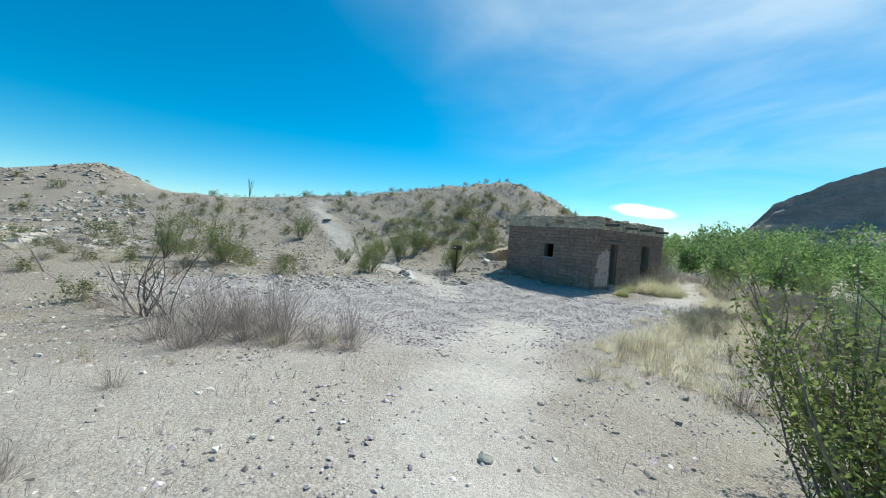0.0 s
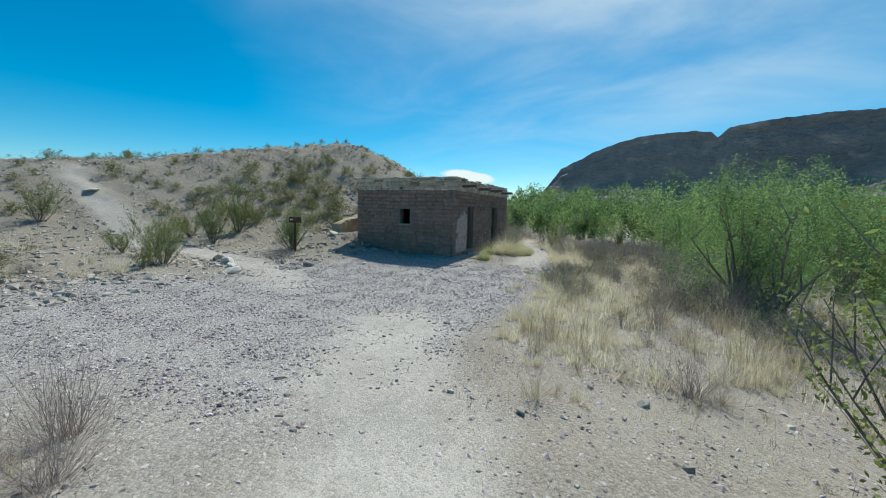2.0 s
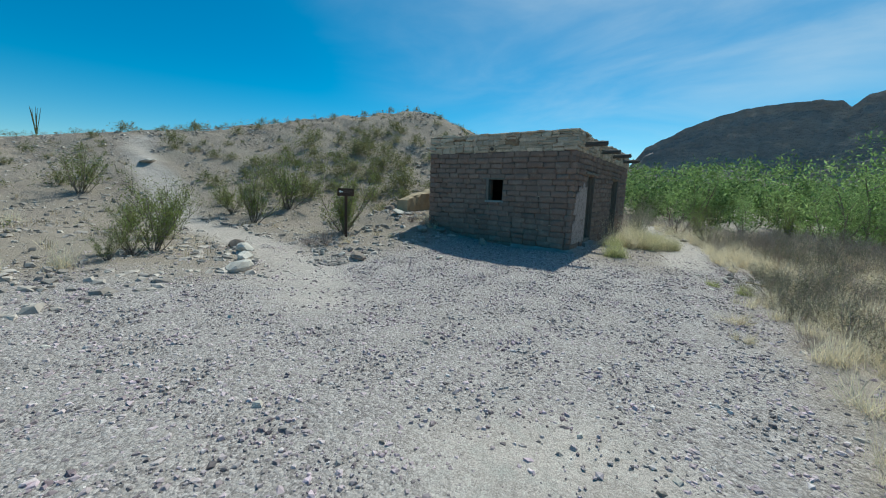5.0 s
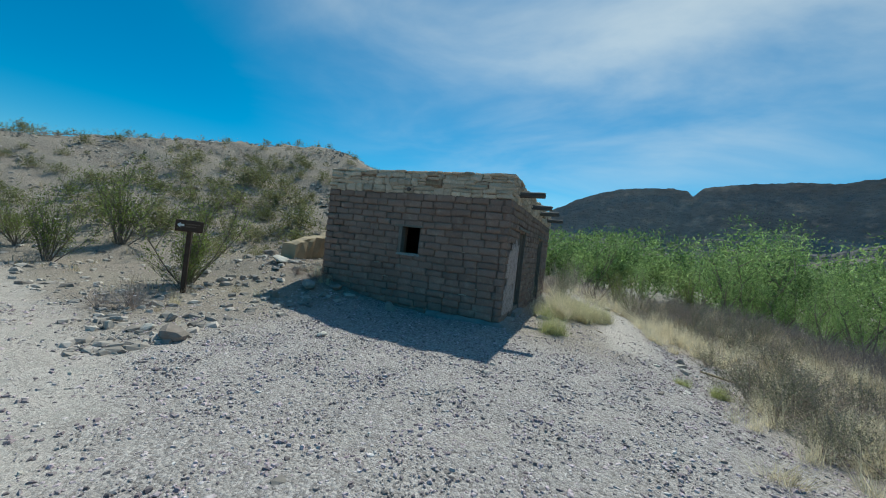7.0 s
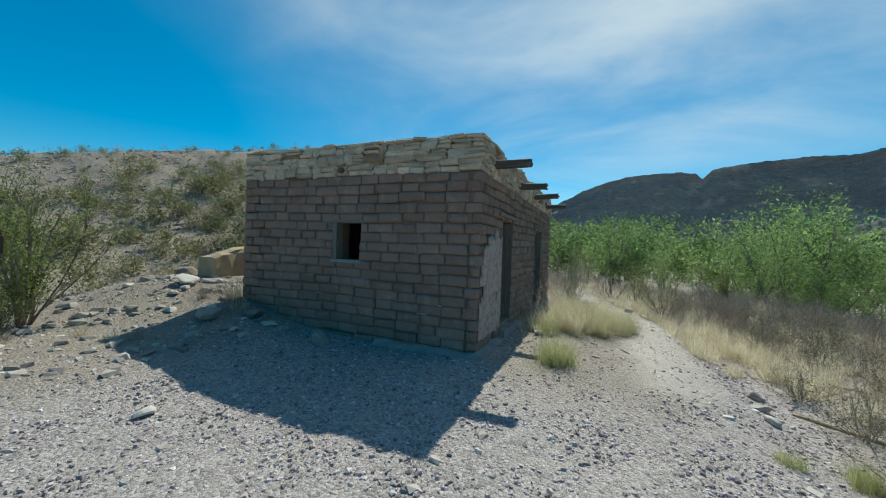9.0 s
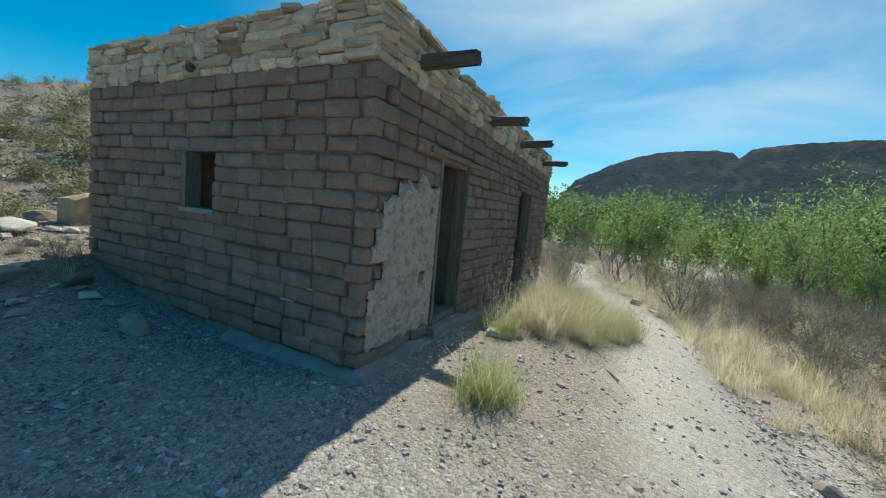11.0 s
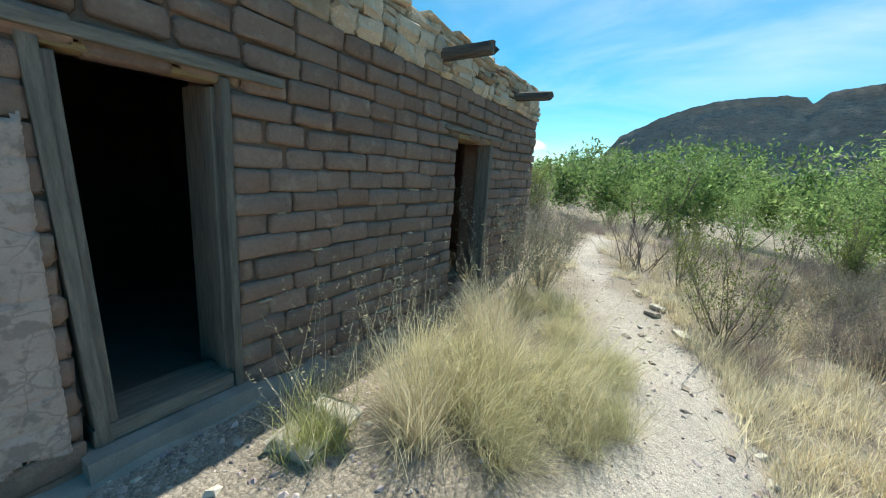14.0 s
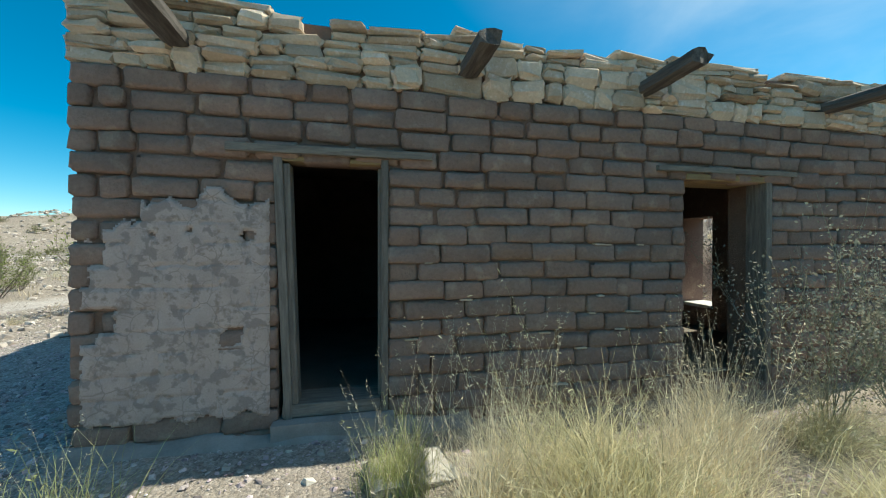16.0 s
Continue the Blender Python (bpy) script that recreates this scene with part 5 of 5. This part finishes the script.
def ocotillo():
    rng = random.Random(3)
    s = Soup()
    for _ in range(9):
        s.tube(limb((0, 0, -0.1), spread_dir(rng, (3, 22)), rng.uniform(2.3, 3.1), rng, 5, 0.08, 0.05), [0.035, 0.035, 0.03, 0.03, 0.025, 0.012], 5)
    tagged(new("ocotillo", s.mesh("ocotillo", HILLGREEN)), "tall thin ocotillo wands on the saddle", "cactus").matrix_basis = put(None, -3.3, 39.0, 0.72)


ocotillo()


# ---- sign ----
def trail_sign():
    root = tagged(new("trail_sign"), "dark brown wooden trail sign with a white arrow on a post", "sign")
    rng = random.Random(2)
    b = rounded_block(0.075, 0.075, 1.50, 0.008, 0.003, rng)
    part("post", mesh_of("post", b.v, b.f, SIGNWOOD), root, "", pose(0, 0.03, 0.60))
    b = rounded_block(0.44, 0.045, 0.21, 0.02, 0.002, rng)
    board = part("board", mesh_of("board", b.v, b.f, SIGNWOOD), root, "brown sign board", pose(0, -0.035, 1.24))
    arrow = Soup()
    for x, z in ((-0.185, 0.0), (-0.135, 0.045), (-0.135, 0.018), (-0.075, 0.018), (-0.075, -0.018), (-0.135, -0.018), (-0.135, -0.045)):
        arrow.v.append((x, -0.027, z + 0.012))
    for x, z in ((-0.185, 0.0), (-0.135, 0.045), (-0.135, 0.018), (-0.075, 0.018), (-0.075, -0.018), (-0.135, -0.018), (-0.135, -0.045)):
        arrow.v.append((x, -0.021, z + 0.012))
    arrow.f = [tuple(range(7))] + [(i, (i + 1) % 7, 7 + (i + 1) % 7, 7 + i) for i in range(7)]
    part("arrow", arrow.mesh("arrow", WHITE), board, "white painted arrow")
    for z, x0, x1 in ((0.035, -0.05, 0.17), (-0.012, -0.05, 0.11)):
        bar = Soup()
        bar.box((x0, -0.0265, z - 0.011), (x1, -0.021, z + 0.011))
        part("lettering", bar.mesh("lettering", material("faded_letters", (0.16, 0.11, 0.08), (0.11, 0.075, 0.055), 0.7, 30, 90, 0.1)), board, "faded lettering")
    root.matrix_basis = Matrix.Translation((-3.05, 5.0, gz(-3.05, 5.0))) @ pose(0, 0, 0, 0, 1.0, -48) @ Matrix.Scale(0.96, 4)


trail_sign()


# ---- rocks ----
def rock(seed, x, y, l, d, h, mat, label, turn_z=0.0, name="rock"):
    s = rock_soup(seed, l, d, h)
    ob = tagged(new(name, s.mesh(name, mat, False)), label, "rock")
    ob.matrix_basis = put(None, x, y, 1.0, turn_z, 0.12 * h)


rock(1, -6.6, 3.55, 0.46, 0.32, 0.27, WHITEROCK, "pale rounded rock at the trail edge", 20)
rock(2, -6.15, 4.15, 0.38, 0.30, 0.24, WHITEROCK, "pale rounded rock at the trail edge", 80)
rock(3, -5.85, 4.7, 0.42, 0.32, 0.26, WHITEROCK, "pale rounded rock at the trail edge", 50)
rock(4, -5.75, 5.3, 0.34, 0.28, 0.22, BROWNROCK, "brown rock at the trail edge", 10)
rock(5, -4.38, 3.08, 0.36, 0.28, 0.20, BROWNROCK, "smooth brown boulder near the sign", 30)
rock(6, -4.46, 3.5, 0.17, 0.13, 0.10, WHITEROCK, "small white rock near the sign", 0)
rock(7, -4.05, 3.7, 0.20, 0.15, 0.10, ROCK, "small grey rock near the sign", 60)
rock(8, -4.75, 3.75, 0.16, 0.14, 0.11, ROCK, "dark grey rock near the sign", 40)
rock(9, -4.55, 3.95, 0.15, 0.12, 0.11, ROCK, "dark grey rock near the sign", 90)
rock(10, -2.02, 3.92, 0.20, 0.16, 0.20, BROWNROCK, "tan rock at the edge of the shade", 15)
rock(11, -2.2, 3.36, 0.20, 0.13, 0.08, ROCK, "flat grey rock at the edge of the shade", 35)
rock(12, -2.95, 2.02, 0.16, 0.13, 0.08, WHITEROCK, "small white rock on the gravel", 5)
rock(13, -0.55, 2.25, 0.36, 0.26, 0.20, ROCK, "grey block lying in the shade of the wall", 65)
rock(14, -1.0, 3.6, 0.30, 0.16, 0.09, ROCK, "flat stone in the shade", 10)
rock(15, 1.0, -3.4, 0.20, 0.15, 0.13, ROCK, "dark rock along the path edge", 25)
rock(16, 0.55, -3.32, 0.22, 0.12, 0.10, ROCK, "dark rock along the path edge", 75)
rock(17, 0.15, -3.3, 0.20, 0.18, 0.09, WHITEROCK, "pale flat rock along the path edge", 0)
rock(21, -9.15, -5.8, 0.14, 0.12, 0.10, ROCK, "small dark rock on sandy ground", 0)
rock(22, -12.6, -5.42, 0.13, 0.10, 0.08, ROCK, "small dark rock beside the trail", 20)
rock(23, -9.9, -4.75, 0.17, 0.10, 0.06, ROCK, "small grey rock on sandy ground", 20)
rock(25, -2.5, 19.8, 1.2, 0.8, 0.3, WHITEROCK, "pale rock ledge on the hill trail", 30)
rock(32, -0.9, 4.05, 0.55, 0.30, 0.22, ROCK, "dark rubble at the foot of the wall", 20)
rock(33, -0.45, 3.75, 0.40, 0.30, 0.18, BROWNROCK, "fallen adobe lump at the foot of the wall", 70)
rock(34, 0.1, 6.3, 0.6, 0.4, 0.22, BROWNROCK, "brown rock beside the low wall", 70)
rock(35, -0.4, 5.5, 0.5, 0.35, 0.2, WHITEROCK, "pale rock beside the low wall", 20)


def slab(seed, x, y, l, d, h, mat, label, turn_z, tip=0.0):
    rng = random.Random(seed)
    b = rounded_block(l, d, h, h * 0.25, min(l, d) * 0.09, rng)
    ob = tagged(new("stone", mesh_of("stone", b.v, b.f, mat)), label, "stone")
    ob.matrix_basis = Matrix.Translation((x, y, gz(x, y) + h * 0.32)) @ pose(0, 0, 0, tip, tip * 0.6, turn_z)


slab(1, 5.7, -2.62, 0.22, 0.13, 0.05, WHITEROCK, "pale flat slab along the path edge", 25, 4)
slab(2, 6.6, -2.35, 0.20, 0.12, 0.05, WHITEROCK, "pale flat slab along the path edge", 70, -5)
slab(3, 7.2, -2.05, 0.22, 0.09, 0.05, WHITEROCK, "pale flat slab along the path edge", 20, 6)
slab(5, 2.15, -0.62, 0.52, 0.30, 0.07, WHITEROCK, "flat pale slab before the doorway", 12, 2)
slab(4, 6.25, -2.3, 0.16, 0.12, 0.05, ROCK, "grey flat stone along the path edge", 50, 8)
edge_rng = random.Random(9)
for k in range(60):
    u = edge_rng.random()
    x = -2.0 + 10.5 * u
    y = -3.28 - 0.35 * math.sin(x * 0.9) + edge_rng.gauss(0, 0.26) + max(0, x - 3.5) * 0.33
    q = edge_rng.uniform(0.02, 0.06)
    slab(50 + k, x, y, q * edge_rng.uniform(1.2, 2.0), q, q * edge_rng.uniform(0.3, 0.6), edge_rng.choice((BROWNROCK, WHITEROCK, WHITEROCK, BROWNROCK)), "loose stone along the path edge", edge_rng.uniform(0, 180), edge_rng.uniform(-12, 12))


def pole(x, y, turn_z, length, r, label, seed):
    rng = random.Random(seed)
    s = Soup()
    s.tube(limb((-length / 2, 0, 0), (1, 0, 0), length, rng, 5, 0.05, 0.0), [r, r * 1.1, r, r * 0.9, r * 0.8, r * 0.6], 7)
    tagged(new("branch", s.mesh("branch", TANBRUSH, True)), label, "branch").matrix_basis = Matrix.Translation((x, y, gz(x, y) + r)) @ pose(0, 0, 0, 0, 0, turn_z)


pole(0.45, -3.95, 48, 0.75, 0.022, "bleached wooden pole lying at the path edge", 1)
pole(1.75, -1.95, 25, 0.30, 0.009, "short broken stick on the path", 2)
pole(2.6, -4.6, 60, 1.3, 0.015, "thin dry fallen branch in the grass", 3)


# ---- loose stones ----
def pebbles(name, n, seed, pick, size, mat, label, flat=0.6, chips=False, power=2.2):
    rng = np.random.RandomState(seed)
    if chips:
        base = np.array([(1, 0.1, -0.3), (0, 1, -0.3), (-1, 0, -0.3), (0, -1, -0.3), (0.62, 0.45, 0.75), (-0.65, 0.35, 0.6), (-0.1, -0.72, 0.8)])
        tri = np.array([(4, 5, 6), (0, 1, 4), (1, 5, 4), (1, 2, 5), (2, 6, 5), (2, 3, 6), (3, 0, 6), (0, 4, 6)])
    else:
        base = np.array([(1, 0, -0.25), (0.3, 0.95, -0.25), (-0.8, 0.6, -0.25), (-0.8, -0.6, -0.25), (0.3, -0.95, -0.25), (0.3, 0.2, 0.75)])
        tri = np.array([(0, 1, 5), (1, 2, 5), (2, 3, 5), (3, 4, 5), (4, 0, 5)])
    nv = len(base)
    x, y = pick(n, rng)
    n = len(x)
    z = ground_height(x, y) + 0.022 * wobble(x, y, 1.0)
    r = size[0] * (size[1] / size[0]) ** (rng.random_sample(n) ** power)
    a = rng.uniform(0, 6.283, n)
    v = base[None] * (1 + rng.uniform(-0.28, 0.28, (n, nv, 3)))
    sx, sy, sz = r * rng.uniform(0.8, 1.35, n), r * rng.uniform(0.65, 1.0, n), r * rng.uniform(0.35, 0.75, n) * flat / 0.6
    v = v * np.stack([sx, sy, sz], -1)[:, None, :]
    c, s = np.cos(a)[:, None], np.sin(a)[:, None]
    out = np.stack([v[..., 0] * c - v[..., 1] * s + x[:, None], v[..., 0] * s + v[..., 1] * c + y[:, None], v[..., 2] + z[:, None] + 0.1 * r[:, None]], -1)
    f = (tri[None] + nv * np.arange(n)[:, None, None]).reshape(-1, 3)
    me = bpy.data.meshes.new(name)
    me.from_pydata(out.reshape(-1, 3).tolist(), [], f.tolist())
    me.materials.append(mat)
    tagged(new(name, me), label, "gravel", kind="stuff")


def off_house(x, y):
    return ~((x > -0.1) & (x < L + 0.1) & (y > -0.1) & (y < W + 0.1))


def gravel_spots(n, rng):
    x, y = rng.uniform(-13.5, 4.5, n), rng.uniform(-5.2, 5.0, n)
    k = (rng.random_sample(n) < gravel_mask(x, y) * (1 - 0.75 * sand_mask(x, y))) & off_house(x, y)
    return x[k], y[k]


def near_spots(n, rng):
    x, y = rng.uniform(-17.5, 10, n), rng.uniform(-9.5, 6.0, n)
    k = (rng.random_sample(n) < (0.6 - 0.5 * gravel_mask(x, y)) * (1 - 0.6 * (way_distance(TRAIL_IN, x, y) < 0.6)) * (1 - 0.5 * (way_distance(TRAIL_PAST, x, y) < 0.5))) & off_house(x, y)
    return x[k], y[k]


def hill_stones(n, rng):
    x, y = rng.uniform(-15, 20, n), 3.0 + 31 * rng.random_sample(n) ** 1.6
    k = (rng.random_sample(n) < 0.25 + 0.6 * (wobble(x, y, 0.6) > 0)) & off_house(x, y) & (way_distance(TRAIL_HILL, x, y) > 0.45)
    return x[k], y[k]


pebbles("gravel", 112000, 1, gravel_spots, (0.007, 0.030), GRAVEL, "loose grey gravel around the house", 0.6, True, 3.0)
pebbles("loose_pebbles", 105000, 2, near_spots, (0.006, 0.034), GRAVEL, "scattered pebbles on pale sandy ground")
def far_hill_stones(n, rng):
    x, y = rng.uniform(-55, -12, n), rng.uniform(10, 64, n)
    k = (rng.random_sample(n) < 0.2 + 0.7 * (wobble(x, y, 0.4) > 0)) & (way_distance(TRAIL_HILL, x, y) > 0.5)
    return x[k], y[k]


pebbles("scree", 14000, 6, far_hill_stones, (0.07, 0.40), SCREE, "loose brown stones over the far hillside", 0.5, True)
pebbles("scree", 62000, 3, hill_stones, (0.016, 0.13), SCREE, "loose brown stones over the hillside", 0.5, True, 3.0)


def field_spots(n, rng):
    x, y = rng.uniform(-19, 9, n), rng.uniform(-9, 7, n)
    k = (rng.random_sample(n) < np.clip(0.35 + 0.7 * wobble(x, y, 0.9), 0.05, 1) * (1 - 0.75 * gravel_mask(x, y)) * (way_distance(TRAIL_IN, x, y) > 0.55) * (way_distance(TRAIL_PAST, x, y) > 0.5)) & off_house(x, y)
    return x[k], y[k]


pebbles("field_stones", 16000, 12, field_spots, (0.014, 0.058), SCREE, "fist-sized brown stones on the open ground", 0.5, True, 2.8)
pebbles("field_stones", 4500, 13, field_spots, (0.014, 0.05), WHITEROCK, "small pale stones on the open ground", 0.6, True, 2.2)


# ---- matted dry growth between the tufts ----
def ground_cover(name, n, seed, xr, yr, length, width, mat, label, keep, lean=0.8):
    rng = np.random.RandomState(seed)
    tufts = n // 55
    cx, cy, cr = rng.uniform(*xr, tufts), rng.uniform(*yr, tufts), rng.uniform(0.05, 0.20, tufts)
    home = rng.randint(0, tufts, n)
    loose = rng.random_sample(n) < 0.15
    ox, oy = rng.normal(0, 1, n) * np.where(loose, 0.6, cr[home]), rng.normal(0, 1, n) * np.where(loose, 0.6, cr[home])
    x, y = cx[home] + ox, cy[home] + oy
    ways = np.minimum(np.minimum(way_distance(TRAIL_IN, x, y), way_distance(TRAIL_HILL, x, y)), way_distance(TRAIL_PAST, x, y) + 0.2)
    k = off_house(x, y) & (ways > 0.62 + 0.25 * rng.random_sample(n)) & (gravel_mask(x, y) < 0.3 * rng.random_sample(n)) & keep(x, y, rng)
    x, y = x[k], y[k]
    n = len(x)
    z = ground_height(x, y) + 0.022 * wobble(x, y, 1.0) - 0.02
    ox, oy, home = ox[k], oy[k], home[k]
    a = np.arctan2(oy, ox) + rng.normal(0, 0.7, n)
    h = rng.uniform(length[0], length[1], n) * rng.uniform(0.55, 1.1, tufts)[home]
    out = h * lean * np.abs(rng.normal(0.25, 0.9, n))
    dx, dy, dz = np.cos(a) * out + 0.15 * h, np.sin(a) * out, h
    sx, sy = -np.sin(a + rng.normal(0, 0.6, n)) * width, np.cos(a) * width
    p = np.stack([x, y, z], -1)
    mid = p + np.stack([dx * 0.38, dy * 0.38, dz * 0.62], -1)
    tip = p + np.stack([dx, dy, dz * 0.92], -1)
    side = np.stack([sx, sy, np.zeros(n)], -1)
    v = np.stack([p - side, p + side, mid + side * 0.8, mid - side * 0.8, tip], 1).reshape(-1, 3)
    f = []
    for i in range(0, 5 * n, 5):
        f += [(i, i + 1, i + 2, i + 3), (i + 3, i + 2, i + 4)]
    me = bpy.data.meshes.new(name)
    me.from_pydata(v.tolist(), [], f)
    me.materials.append(mat)
    tagged(new(name, me), label, "grass", kind="stuff")


def patchy(x, y, rng, k=1.1, share=0.75):
    return rng.random_sample(len(x)) < share * np.clip(0.55 + 1.3 * wobble(x, y, k), 0.06, 1.0)


ground_cover("dry_grass", 62000, 5, (-8.5, 12), (-7.5, -2.3), (0.10, 0.36), 0.0035, STRAW, "matted dry straw between the tufts", lambda x, y, r: patchy(x, y, r) & (y < -3.2 + np.clip(x - 3, 0, 4) * 0.3))
ground_cover("dry_undergrowth", 62000, 6, (-8, 18), (-14, -3.6), (0.2, 0.62), 0.0045, TANBRUSH, "matted grey-tan dead brush before the thicket", lambda x, y, r: patchy(x, y, r, 0.8) & (y < -4.4 + np.clip(x - 4, 0, 8) * 0.25), 0.6)
ground_cover("dry_undergrowth", 16000, 8, (8.2, 18), (-4, 5), (0.2, 0.7), 0.005, TWIG, "matted grey dead brush beyond the house", lambda x, y, r: patchy(x, y, r, 0.8, 0.9), 0.6)
ground_cover("hill_grass", 16000, 7, (-16, 12), (4.5, 22), (0.06, 0.26), 0.006, TANBRUSH, "thin dry grass on the hillside", lambda x, y, r: patchy(x, y, r, 0.9, 0.6))


ground_cover("low_weeds", 26000, 9, (-21, -8.5), (-9, 3.5), (0.03, 0.15), 0.0021, TWIG, "thin grey dead weeds on the open ground", lambda x, y, r: patchy(x, y, r, 0.9, 0.75), 0.9)
ground_cover("low_weeds", 12000, 10, (-21, -6), (-9, 3.5), (0.03, 0.16), 0.0021, TANBRUSH, "thin tan dead grass on the open ground", lambda x, y, r: patchy(x, y, r, 1.4, 0.6), 0.9)


# ---- bricks and stones of the walls ----
lay_bricks(wall_a, L, DOORS, lambda u, v, z: (u, v, z), 0, 0.0, lambda u: -0.05, 0, random.Random(31))
lay_bricks(wall_b, W, WINDOW, lambda u, v, z: (v, u, z), 90, 0.0, lambda u: gz(-0.1, u) - 0.05, 1, random.Random(32), 0.45)
lay_stones(parapet, L, lambda u, v, z: (u, v, z), 0, TOP, lambda u: 3.10 + 0.05 * math.sin(u * 3) + 0.04 * math.sin(u * 7.3), random.Random(33), 0)
lay_stones(parapet, W, lambda u, v, z: (v, u, z), 90, TOP, lambda u: 3.13 + 0.03 * math.sin(u * 4), random.Random(34), 1)

# thin pale chips pressed into the mud joints
chip_rng = random.Random(41)
CHIPS = [mesh_of("chinking_chip", s.v, s.f, LIMESTONE) for s in (rounded_block(l, 0.05, 0.012, 0.004, 0.003, chip_rng) for l in (0.06, 0.10, 0.16))]
for k in range(13):
    u, z = chip_rng.uniform(2.2, 4.7), TOP - PITCH * chip_rng.randint(8, 16)
    part("chinking_chip", chip_rng.choice(CHIPS), wall_a).matrix_basis = Matrix.Translation((u, 0.012, z)) @ pose(0, 0, 0, 0, chip_rng.uniform(-2, 2), 0)
for k in range(5):
    u, z = chip_rng.uniform(0.3, 3.5), TOP - PITCH * chip_rng.randint(8, 15)
    part("chinking_chip", chip_rng.choice(CHIPS), wall_b).matrix_basis = Matrix.Translation((0.012, u, z)) @ pose(0, 0, 0, 0, chip_rng.uniform(-2, 2), 90)
